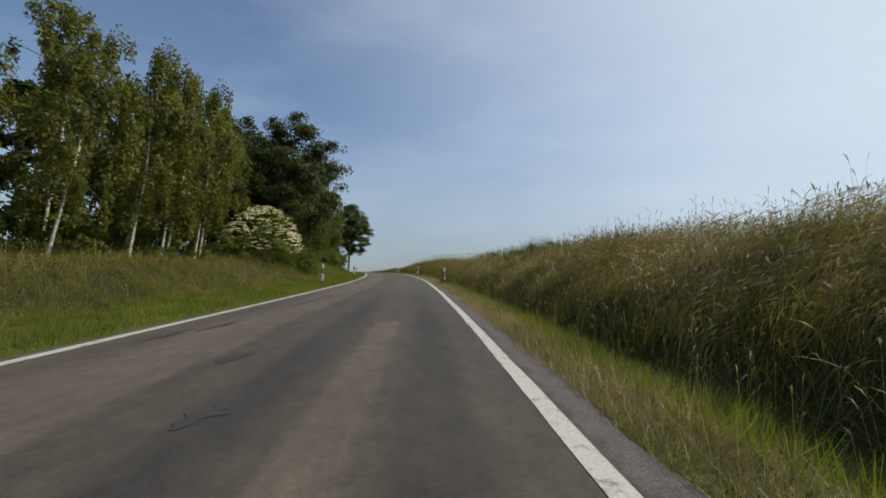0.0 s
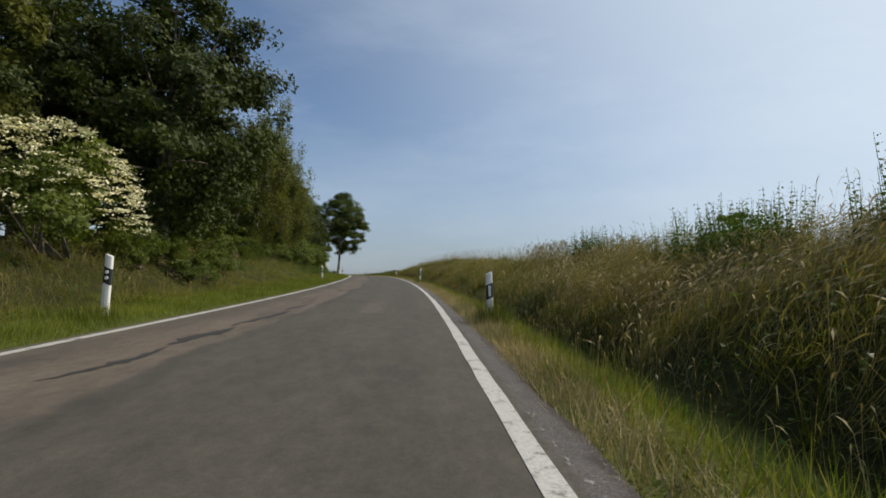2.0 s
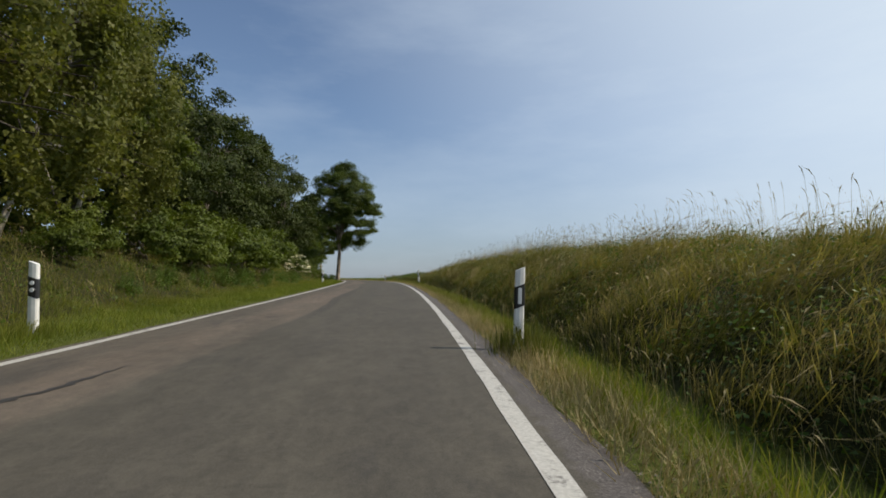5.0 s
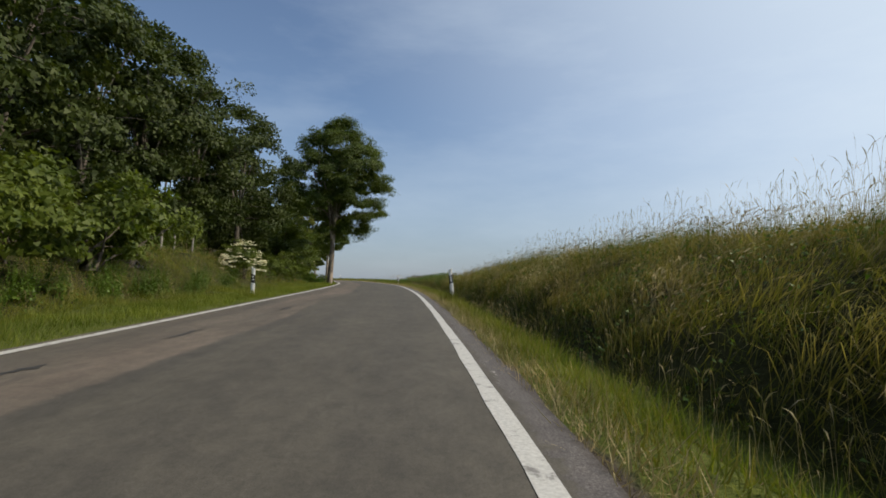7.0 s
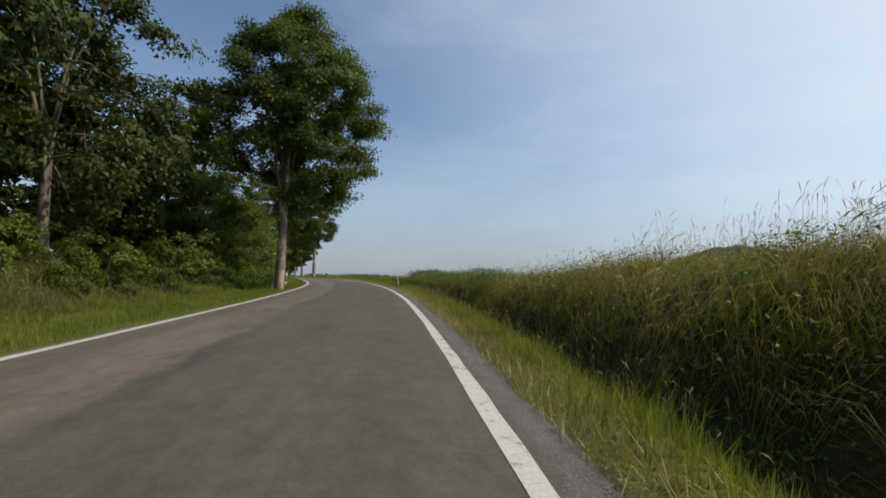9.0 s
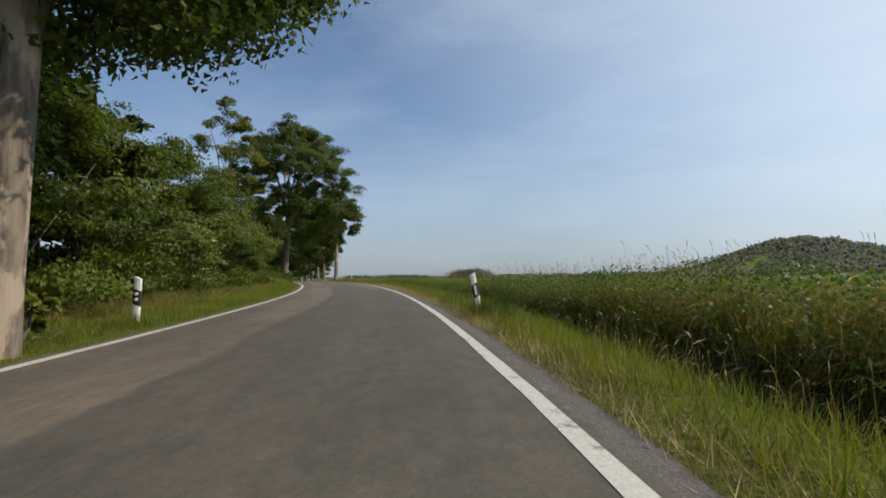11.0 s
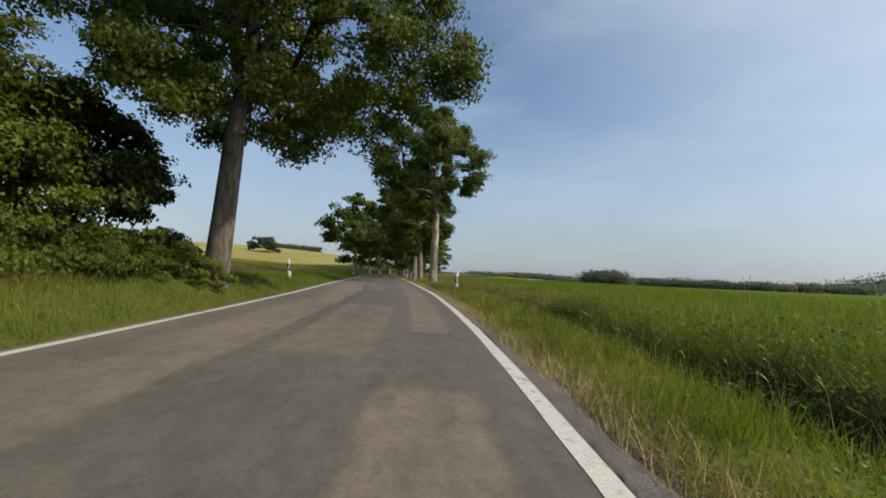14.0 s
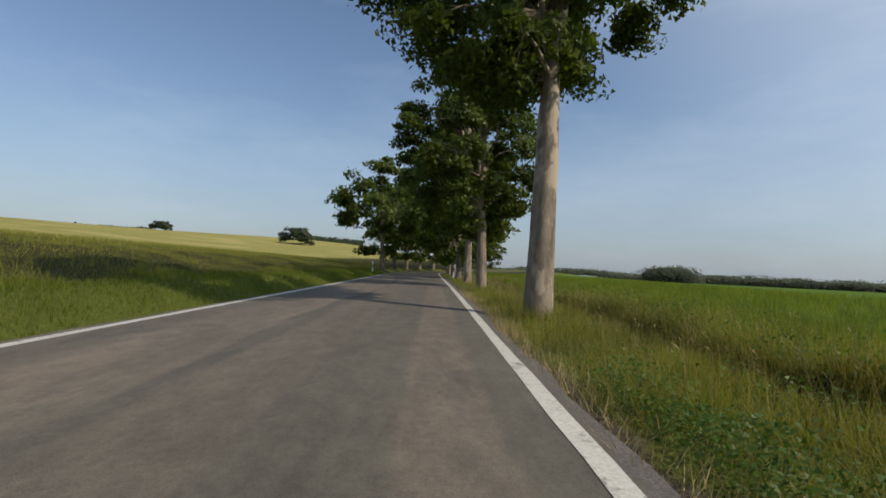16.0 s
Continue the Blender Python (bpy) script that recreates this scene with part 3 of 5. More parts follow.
def tree(name, seed, height, radius, low, trunk_r, leaves, leaf, leaf_mat, bark_mat, label, fork=0.42, lean=(0, 0), kind="round",
         clumps=110, spread=0.62, crown=(0, 0), far=False, limbs=5, gaps=0.25, tri=False, bare=None):
    """A tree standing at the origin: a trunk that forks into limbs and twigs, and a crown of many leafy sprays on boughs.
    bare: a direction, a distance from the trunk and a height; beyond and below them no boughs grow."""
    g = np.random.default_rng(seed)
    root = new(name)
    tagged(root, label, "tree")
    weeping = kind == "birch"
    top = np.array([lean[0], lean[1], height * 0.92])
    trunk = bent((0, 0, -0.25), top, g, height * 0.008, 14)
    s = np.linspace(0, 1, 14)
    rad = trunk_r * (1 - s) ** (0.75 if weeping else 0.6) + 0.015
    if not weeping:
        rad = np.where(s > fork, rad * np.interp(s, (fork, fork + 0.14), (1.0, 0.4)), rad)
    rad[:2] *= (1.15, 1.04)
    tubes, boughs, stem_tube = [], [], tube(trunk, rad, 12)
    mid = np.array([lean[0] * 0.6 + crown[0], lean[1] * 0.6 + crown[1], (low + height) / 2])
    half = (height - low) / 2
    # boughs over an uneven egg; each carries sprays on its outer side, and some are missing, so that the sky shows through
    bough = max(14, clumps // 3)
    k = np.arange(bough) + 0.5
    hz = 1 - 2 * k / bough
    golden = k * 2.39996 + g.uniform(0, 6.28)
    u = unit(np.stack([np.cos(golden) * np.sqrt(1 - hz * hz), np.sin(golden) * np.sqrt(1 - hz * hz), hz], -1) + g.normal(0, 0.12, (bough, 3)))
    az = np.arctan2(u[:, 1], u[:, 0])
    phase = g.uniform(0, 6.28, 4)
    uneven = 1 + 0.06 * np.sin(2 * az + phase[0]) + 0.08 * np.sin(3 * az + 4 * u[:, 2] + phase[1]) + 0.05 * np.sin(7 * u[:, 2] + 2 * az + phase[2])
    shell = np.where(g.random(bough) < 0.78, g.uniform(0.78, 0.94, bough), g.uniform(0.3, 0.75, bough)) * uneven
    wide = radius * np.interp(u[:, 2], *ENVELOPES[kind])
    big = mid + np.stack([u[:, 0] * shell * wide, u[:, 1] * shell * wide, u[:, 2] * shell * half], -1)
    kept = np.ones(bough, bool) if weeping else ~((g.random(bough) < gaps) & (u[:, 2] < 0.35))
    if bare:
        kept &= ~((big[:, 0] * bare[0] + big[:, 1] * bare[1] > bare[2]) & (big[:, 2] < bare[3]))
    own = g.choice(np.nonzero(kept)[0], clumps)
    reach = radius * np.clip(2.2 / math.sqrt(bough), 0.16, 0.42)
    w = unit(g.normal(0, 1, (clumps, 3)) + 0.7 * u[own] + (0, 0, 0.25))
    c = big[own] + w * reach * g.uniform(0.15, 1.0, (clumps, 1)) * (1, 1, 0.75)
    # limbs rise from the fork; twigs leave the nearest limb and end in the sprays
    stems = [(trunk, rad)]
    if not weeping:
        turn = g.uniform(0, 6.28)
        for q in range(limbs):
            a = turn + q * 6.283 / limbs + g.uniform(-0.35, 0.35)
            x = (fork + g.uniform(-0.02, 0.09)) * 13
            n = int(x)
            start = trunk[n] * (1 - x + n) + trunk[min(n + 1, 13)] * (x - n)
            out_ = radius * g.uniform(0.35, 0.62)
            end = mid + (math.cos(a) * out_, math.sin(a) * out_, half * g.uniform(0.1, 0.65))
            p = bent(start, end, g, 0.05, 9)
            p[:, :2] -= (np.sin(np.linspace(0, math.pi, 9)) * 0.16)[:, None] * (p[-1, :2] - p[0, :2])
            r = np.linspace(np.interp(x / 13, s, rad) * g.uniform(0.5, 0.72), 0.02, 9)
            stems.append((p, r))
            boughs.append(tube(p, r, 7))
    line = np.concatenate([p[3:] if n == 0 else p[2:] for n, (p, _) in enumerate(stems)])
    thick = np.concatenate([r[3:] if n == 0 else r[2:] for n, (_, r) in enumerate(stems)])
    low_ok = line[:, 2] > fork * height * 0.9
    line, thick = line[low_ok], thick[low_ok]
    n_twig = min(clumps, 16 if far else 44)
    for q in np.argsort(c[:, 2])[:: max(1, clumps // n_twig)]:
        gap_ = ((line - c[q]) ** 2 * (1, 1, 0.6)).sum(1) + np.where(line[:, 2] > c[q, 2] + 0.3, 6.0, 0.0)
        n = int(gap_.argmin())
        r0 = min(max(0.014, thick[n] * 0.55), 0.06)
        p = bent(line[n], c[q], g, 0.05, 6, 0.06 * radius if not weeping else 0.1)
        tubes.append(tube(p, np.linspace(r0, 0.008, 6), 5))
        for _ in range(0 if far else 2):
            near_ = c[np.argsort(((c - p[3]) ** 2).sum(1))[g.integers(1, 7)]]
            tubes.append(tube(bent(p[3], near_, g, 0.04, 5), np.linspace(r0 * 0.5, 0.006, 5), 4))
    if far:
        part("trunk", join_tubes("trunk", [stem_tube] + boughs + tubes, bark_mat), bark_mat, root)
    else:
        stem = part("trunk", join_tubes("trunk", [stem_tube], bark_mat), bark_mat, root)
        for bough_ in boughs:
            part("limb", join_tubes("limb", [bough_], bark_mat), bark_mat, stem)
        part("branchwork", join_tubes("branchwork", tubes, bark_mat), bark_mat, stem)
    per = leaves // clumps
    size = radius * spread * g.uniform(0.2, 0.36, clumps)
    off = unit(g.normal(0, 1, (clumps, per, 3))) * (g.uniform(0, 1, (clumps, per, 1)) ** 0.55) * size[:, None, None]
    if weeping:
        off *= (0.7, 0.7, 1.7)
        off[..., 2] -= 0.25
    else:
        # a spray is flat, hangs a little at its rim, and turns its face outwards
        off[..., 2] = off[..., 2] * 0.5 - 0.28 * (off[..., 0] ** 2 + off[..., 1] ** 2) / size[:, None]
    pts = (c[:, None] + off).reshape(-1, 3)
    outw = unit(unit(pts - mid) * 0.8 + 0.6 * (off / size[:, None, None]).reshape(-1, 3) + (0, 0, 0.2))
    part("crown", leaf_mesh("crown", pts, outw, leaf, leaf_mat, g, 0.5 if weeping else 0.25, far or tri), leaf_mat, root)
    return root


def bush(name, seed, height, radius, leaves, leaf, leaf_mat, label, bloom=0, category="bush", far=False, plume=False):
    """A shrub with several stems from the ground; bloom: flat flower heads on its skin; plume: long feathery boughs with hollows between."""
    g = np.random.default_rng(seed)
    root = new(name)
    tagged(root, label, category)
    clumps = max(14, leaves // 105)
    u = unit(g.normal(0, 1, (clumps, 3)))
    u[:, 2] = np.abs(u[:, 2]) * 1.15 - 0.15
    az = np.arctan2(u[:, 1], u[:, 0])
    rr = g.uniform(0.3, 1, clumps) ** 0.4 * (1 + 0.16 * np.sin(3 * az + g.uniform(0, 6)) + g.normal(0, 0.07, clumps))
    foot, rise_ = (0.05, 0.89) if plume else (0.16, 0.78)
    hull = np.stack([u[:, 0] * rr * radius, u[:, 1] * rr * radius, height * (foot + rise_ * np.clip(u[:, 2] * rr, 0, 1.1))], -1)
    own = g.integers(0, max(8, clumps // (8 if plume else 5)), clumps)
    c = hull[own] * (0.93, 0.93, 0.95) + g.normal(0, 0.15, (clumps, 3)) * radius
    if plume:
        back = g.uniform(0.62, 1.04, clumps)[:, None]
        c = hull[own] * np.concatenate([back, back, 0.8 + 0.2 * back], 1)
        c += g.normal(0, 0.1, (clumps, 3)) * radius * (1, 1, 0.55)
    c[:, 2] = np.maximum(c[:, 2], 0.05 * height)
    tubes = []
    for q in g.choice(clumps, min(11, clumps), False):
        p = bent((g.normal(0, 0.12) * radius, g.normal(0, 0.12) * radius, -0.15), c[q], g, 0.05, 6, 0.1)
        tubes.append(tube(p, np.linspace(0.03, 0.008, 6), 4))
    part("stem", join_tubes("stem", tubes, M_BARK), M_BARK, root)
    per = leaves // clumps
    size = (radius * g.uniform(0.17, 0.33, clumps))[:, None, None]
    off = unit(g.normal(0, 1, (clumps, per, 3))) * (g.uniform(0, 1, (clumps, per, 1)) ** 0.6) * size
    off[..., 2] = off[..., 2] * (0.3 if plume else 0.55) - 0.25 * (off[..., 0] ** 2 + off[..., 1] ** 2) / size[..., 0]
    outw = unit(unit((c[:, None] + off) - (0, 0, height * 0.3)) * 0.9 + 0.5 * off / size + (0, 0, 0.2)).reshape(-1, 3)
    pts = (c[:, None] + off).reshape(-1, 3)
    pts[:, 2] = np.maximum(pts[:, 2], 0.02 + 0.05 * g.random(len(pts)))
    part("foliage", leaf_mesh("foliage", pts, outw, leaf, leaf_mat, g, 0.0, far), leaf_mat, root)
    if bloom:
        uu = unit(g.normal(0, 1, (bloom, 3)))
        uu[:, 2] = np.abs(uu[:, 2])
        cc = np.stack([uu[:, 0] * radius * 1.04, uu[:, 1] * radius * 1.04, height * (0.2 + 0.82 * uu[:, 2])], -1) * g.uniform(0.93, 1.03, (bloom, 1))
        if plume:
            cc = c[g.integers(0, clumps, bloom)] * (1.04, 1.04, 1.0) + (0, 0, 0.12)
        k = 16
        disc = g.normal(0, 0.08, (bloom, k, 3)) * (1, 1, 0.25)
        pp = (cc[:, None] + disc).reshape(-1, 3)
        part("blossom", leaf_mesh("blossom", pp, np.tile([0.2, 0, 1.0], (len(pp), 1)), 0.062, M_BLOOM, g), M_BLOOM, root, "flat cream flower heads")
    return root


def plant(ob, v, d, turn=0.0, size=1.0, sink=0.0):
    x, y = spot(v, d)
    ob.matrix_basis = Matrix.LocRotScale((float(x), float(y), float(land_z(v, d)) - sink), Euler((0, 0, turn)), (size,) * 3)
    return ob


def plant_copy(ob, v, d, turn=0.0, size=1.0, sink=0.0):
    ob2 = copy_thing(ob, Matrix.Identity(4))
    return plant(ob2, v, d, turn, size, sink)


def sway(v, d, amount):
    """Uneven lean of the grass, alike over a metre or two."""
    return np.stack([lumps(v, d, 1.1, 0.3), lumps(v, d, 1.4, 2.9)], -1) * amount


def tufts(rng, n, v0, v1, d0, d1, per, patch=0.0, scale=1.0, seed=0.0, radius=0.16):
    """Places in tussocks, and the way each blade leans out of its tussock."""
    cv_, cd_ = scatter(rng, n // per, v0, v1, d0, d1, patch, scale, seed)
    off = rng.normal(0, 1, (len(cv_), per, 2)) * radius * rng.uniform(0.5, 1.4, (len(cv_), 1, 1))
    v, d = (cv_[:, None] + off[..., 1]).ravel(), (cd_[:, None] + off[..., 0]).ravel()
    grow = np.repeat(rng.uniform(0.6, 1.25, len(cv_)), per)
    return v, d, (off / radius * 0.42).reshape(-1, 2), grow


def blades(name, v, d, height, width, lean, mat, label, rng, wind=(-0.2, -0.1), drift=0.45, faces=3, category="grass", out=0.0):
    """Grass: bent blades rooted on the ground; one object of stuff."""
    n = len(v)
    x, y = spot(v, d)
    z = land_z(v, d) - 0.02
    root = np.stack([x, y, z], -1)
    a = rng.uniform(0, 2 * math.pi, n)
    wdir = np.stack([np.cos(a), np.sin(a), 0 * a], -1) * (width * rng.uniform(0.7, 1.4, n))[:, None] * 0.5
    bend = (rng.normal(0, lean, (n, 2)) + np.asarray(wind) + out + sway(v, d, drift)) * height[:, None]
    flat = np.zeros((n, 1))
    up = np.stack([0 * a, 0 * a, height], -1)
    mid = root + up * 0.6 + np.concatenate([bend * 0.36, flat], 1)
    drop = np.clip(1 - 0.4 * (bend ** 2).sum(1) / np.maximum(height, 0.01) ** 2, 0.45, 1)
    tip = root + up * drop[:, None] + np.concatenate([bend, flat], 1)
    if faces == 1:
        verts = np.stack([root - wdir, root + wdir, tip], 1).reshape(-1, 3)
        tris = np.arange(3 * n).reshape(n, 3)
        uv = np.tile([[0, 0], [1, 0], [0.5, 1]], (n, 1))
    else:
        verts = np.stack([root - wdir, root + wdir, mid + wdir * 0.8, mid - wdir * 0.8, tip], 1).reshape(-1, 3)
        b = np.arange(n)[:, None] * 5
        tris = np.concatenate([b + (0, 1, 2), b + (0, 2, 3), b + (3, 2, 4)], 1).reshape(-1, 3)
        uv = np.tile([[0, 0], [1, 0], [1, 0.55], [0, 0.55], [0.5, 1]], (n, 1))
    return tagged(new(name, mesh_of(name, verts, tris, mat, uv)), label, category, kind="stuff")


def stalks(name, v, d, height, lean, mat, label, rng, head=0.012, stem=0.0035, wind=(-0.12, -0.05), drift=0.2):
    """Flowering grass: a thin stem that ends in a narrow, nodding head."""
    n = len(v)
    x, y = spot(v, d)
    root = np.stack([x, y, land_z(v, d) - 0.02], -1)
    a = rng.uniform(0, 2 * math.pi, n)
    side_v = np.stack([np.cos(a), np.sin(a), 0 * a], -1)
    bend = np.concatenate([(rng.normal(0, lean, (n, 2)) + np.asarray(wind) + sway(v, d, drift)) * height[:, None], np.zeros((n, 1))], 1)
    up = np.stack([0 * a, 0 * a, height], -1)
    neck, belly, tip = root + up * 0.84 + bend * 0.55, root + up * 0.93 + bend * 0.78, root + up * 0.97 + bend * 1.1
    verts = np.stack([root - side_v * stem, root + side_v * stem, neck + side_v * stem * 0.6, neck - side_v * stem * 0.6,
                      belly + side_v * head, belly - side_v * head, tip], 1).reshape(-1, 3)
    b = np.arange(n)[:, None] * 7
    tris = np.concatenate([b + (0, 1, 2), b + (0, 2, 3), b + (3, 2, 4), b + (3, 4, 5), b + (5, 4, 6)], 1).reshape(-1, 3)
    uv = np.tile([[0, 0], [1, 0], [1, 0.6], [0, 0.6], [1, 0.85], [0, 0.85], [0.5, 1]], (n, 1))
    return tagged(new(name, mesh_of(name, verts, tris, mat, uv)), label, "grass", kind="stuff")


def scatter(rng, n, v0, v1, d0, d1, patch=0.0, scale=1.0, seed=0.0):
    """n places in a stretch; patch thins them out in uneven drifts."""
    v, d = rng.uniform(v0, v1, n), rng.uniform(d0, d1, n)
    if patch:
        keep = rng.random(n) > patch * (0.5 + 0.5 * lumps(v, d, scale, seed))
        v, d = v[keep], d[keep]
    return v, d


R = np.random.default_rng(11)
# right verge, short and green, with a dry fringe along the asphalt
v, d = scatter(R, 220000, -4, 150, 2.5, 4.3, 0.3, 0.6, 1.0)
d = d + 0.05 * lumps(v, d, 0.5, 2.0)
keep = d < ramp(v, (82, 3.5), (98, 4.5)) + 0.18 * lumps(v, d * 0, 0.8, 6.0)
v, d = v[keep], d[keep]
STRAW = ((-4, 0.9), (12, 0.8), (22, 0.8), (30, 1.0), (44, 1.0), (54, 0.4), (86, 0.3), (106, 0.4), (112, 0.6), (117, 0.9), (121, 0.7), (124, 0.4), (130, 0.35), (150, 0.3))
keep = d - 2.5 > 0.42 * ramp(v, *STRAW) * R.random(len(v)) * (1 + 0.5 * lumps(v, d * 0, 1.1, 3.0))
v, d = v[keep], d[keep]
h = R.uniform(0.07, 0.23, len(v)) * (1 + 0.6 * lumps(v, d, 0.6)) * np.clip((d - 2.4) / 0.4, 0.4, 1.2) * ramp(v, (86, 1.0), (100, 1.2))
d = d - 0.14 * ramp(v, (114, 0.0), (122, 1.0)) * np.clip((3.4 - d) / 0.5, 0, 1)
far_ = (v > 97 + 3 * R.random(len(v))) | (d > 2.95 + 0.3 * R.random(len(v)))
end_ = ((v > 129 + 8 * R.random(len(v))) & (R.random(len(v)) < 0.6)) | (R.random(len(v)) < np.clip(0.95 - (d - 2.5) / 0.45, 0.12, 0.8) + 0.2 * (lumps(v, d, 1.3, 5.0) > 0.1))
far_ &= ~end_
for pick, mat_ in ((far_, M_CROP), (~far_ & ~end_, M_SHORT), (end_, M_OLIVE)):
    blades("verge_grass", v[pick], d[pick], h[pick], 0.0095, 0.45, mat_, "short bright green grass along the asphalt edge", R, (0, 0), 0.3, 1)
v, d = scatter(R, 230000, -4, 150, 2.46, 3.25, 0.4, 1.3, 2.0)
strawy = ramp(v, *STRAW)
keep = R.random(len(v)) < np.clip(1.7 - (d - 2.46) / (0.16 + 0.22 * strawy), 0.05, 1) * np.clip(strawy * 1.3, 0, 1)
v, d = v[keep], d[keep] - 0.14 * ramp(v[keep], (114, 0.0), (122, 1.0))
blades("dry_grass", v, d, R.uniform(0.06, 0.26, len(v)), 0.0085, 0.5, M_DRY, "dry straw-coloured grass in the verge", R, (0, 0), 0.3, 1)
# right bank: dense undergrass, tall blades bowed over, and nodding heads
v, d, o, k = tufts(R, 108000, -4, 104, 3.6, 8.4, 30, 0.4, 0.6, 8.0, 0.14)
tall = np.clip((d - 3.1) / 0.9, 0.4, 1) * k
blades("bank_grass", v, d, R.uniform(0.15, 0.40, len(v)) * tall, 0.012, 0.4, M_RANK, "dense green undergrass on the bank", R, (-0.15, -0.25), 0.5, 1, "grass", o)
v, d, o, k = tufts(R, 74000, -4, 104, 3.9, 8.6, 24, 0.4, 0.6, 6.0, 0.18)
tall = np.clip((d - 3.3) / 0.9, 0.4, 1) * ramp(v, (80, 1.0), (100, 0.8)) * k * (1 + 0.35 * lumps(v, d, 0.8, 5.0))
blades("bank_grass", v, d, R.uniform(0.2, 0.46, len(v)) * tall, 0.0068, 0.45, M_OLIVE, "tall uncut meadow grass bowed over the bank", R, (0.35, -0.3), 0.7, 3, "grass", o)
v, d, o, k = tufts(R, 34000, -4, 92, 3.5, 4.9, 30, 0.25, 0.5, 7.0, 0.12)
blades("bank_grass", v, d, R.uniform(0.1, 0.3, len(v)) * k, 0.011, 0.4, M_RANK, "low dark undergrass at the foot of the bank", R, (-0.2, -0.25), 0.4, 1, "grass", o)
v, d, o, k = tufts(R, 60000, -4, 98, 3.9, 7.4, 60, 0.75, 1.0, 4.4, 0.13)
k = k * np.clip(0.8 + 0.45 * lumps(v, d, 1.2, 9.0), 0.35, 1.3)
blades("tussock_grass", v, d, R.uniform(0.3, 0.62, len(v)) * k, 0.0066, 0.45, M_TALL, "straw-tinged tussocks of grass arching over the bank", R, (0.4, -0.35), 0.8, 3, "grass", o)
v, d, o, k = tufts(R, 32000, -4, 106, 4.0, 7.7, 16, 0.7, 0.9, 1.5, 0.16)
stalks("grass_stalk", v, d, R.uniform(0.35, 0.62, len(v)) * k, 0.45, M_DRY, "pale nodding grass heads arching over the bank", R, 0.011, 0.002, (0.5, -0.3), 0.5)
v, d, o, k = tufts(R, 26000, -4, 30, 4.0, 7.6, 14, 0.4, 0.8, 2.5, 0.2)
stalks("grass_stalk", v, d, R.uniform(0.35, 0.62, len(v)) * k, 0.45, M_DRY, "pale grass heads laid over by the wind on the bank", R, 0.011, 0.002, (0.45, -0.2), 0.4)
v, d, o, k = tufts(R, 120000, -4, 96, 4.0, 7.6, 30, 0.4, 0.8, 5.5, 0.16)
k = k * ramp(v, (34, 1.0), (50, 0.85), (80, 0.85), (94, 0.6))
blades("tussock_grass", v, d, R.uniform(0.3, 0.55, len(v)) * k, 0.0062, 0.4, M_TALL, "pale tussocks of grass laid over the bank", R, (0.6, -0.25), 0.5, 1, "grass", o)
v, d = scatter(R, 7500, -4, 125, 6.4, 9.5, 0.98, 3.0, 4.5)
stalks("tall_oat_grass", v, d, R.uniform(0.5, 1.15, len(v)), 0.1, M_DRY, "tall wispy oat grass on the crest of the bank", R, 0.007, 0.0024)
v, d = scatter(R, 1900, 58, 82, 6.0, 8.6, 0.8, 1.4, 4.5)
stalks("tall_oat_grass", v, d, R.uniform(0.5, 1.2, len(v)), 0.14, M_DRY, "pale oat grass standing on the crest of the bank", R, 0.005, 0.0018, (0.05, -0.05), 0.12)
v, d = scatter(R, 900, 97, 116, 5.9, 9.5, 0.9, 1.5, 2.2)
stalks("tall_oat_grass", v, d, R.uniform(0.6, 1.25, len(v)), 0.1, M_DRY, "tall wispy oat grass at the edge of the field", R, 0.007, 0.0024)
v, d = scatter(R, 2600, -4, 96, 3.45, 4.0, 0.7, 0.8, 3.7)
stalks("grass_stalk", v, d, R.uniform(0.25, 0.6, len(v)), 0.16, M_DRY, "single pale grass stalks at the foot of the bank", R, 0.007, 0.002, (-0.05, 0.0), 0.15)
v, d, o, k = tufts(R, 600, 65.5, 71, 3.7, 5.0, 20, 0.2, 0.8, 3.7, 0.2)
stalks("grass_stalk", v, d, R.uniform(0.3, 0.55, len(v)), 0.3, M_DRY, "bleached grass stalks leaning out over the ditch", R, 0.008, 0.002, (-0.15, -0.2), 0.3)
v, d, o, k = tufts(R, 1300, 31.6, 35.2, 5.9, 7.0, 30, 0.2, 0.8, 3.7, 0.25)
stalks("tall_oat_grass", v, d, R.uniform(0.55, 1.0, len(v)), 0.14, M_DRY, "bleached drift of tall grass on the crest of the bank", R, 0.008, 0.002, (0.1, 0.0), 0.1)
# a tall thicket of herbs and grass on the far side of the ditch
v, d = scatter(R, 42000, 88, 112, 4.3, 6.4, 0.2, 0.7, 3.0)
near = d - ramp(v, *DITCH)
keep = (near > 0.3) & (near < 1.7)
v, d, near = v[keep], d[keep], near[keep]
tall = ramp(v, (88, 0.6), (93, 1.0), (104, 0.8), (112, 0.5)) * np.clip(0.6 + near, 0.6, 1) * (0.9 + 0.3 * lumps(v, d, 0.9, 2.0))
blades("ditch_grass", v, d, R.uniform(0.2, 0.7, len(v)) * tall, 0.0075, 0.5, M_OLIVE, "tall grass standing over the far side of the ditch", R, (0.1, -0.2), 0.4, 3)
x, y = spot(v, d)
pts = np.stack([x, y, land_z(v, d) + R.uniform(0.1, 0.75, len(v)) * tall], -1)
tagged(new("weeds", leaf_mesh("weeds", pts, np.tile([-0.4, -0.3, 0.8], (len(pts), 1)), 0.045, M_HERB, R, 0.0, True)), "leafy herbs in a thicket beside the ditch", "plants", kind="stuff")
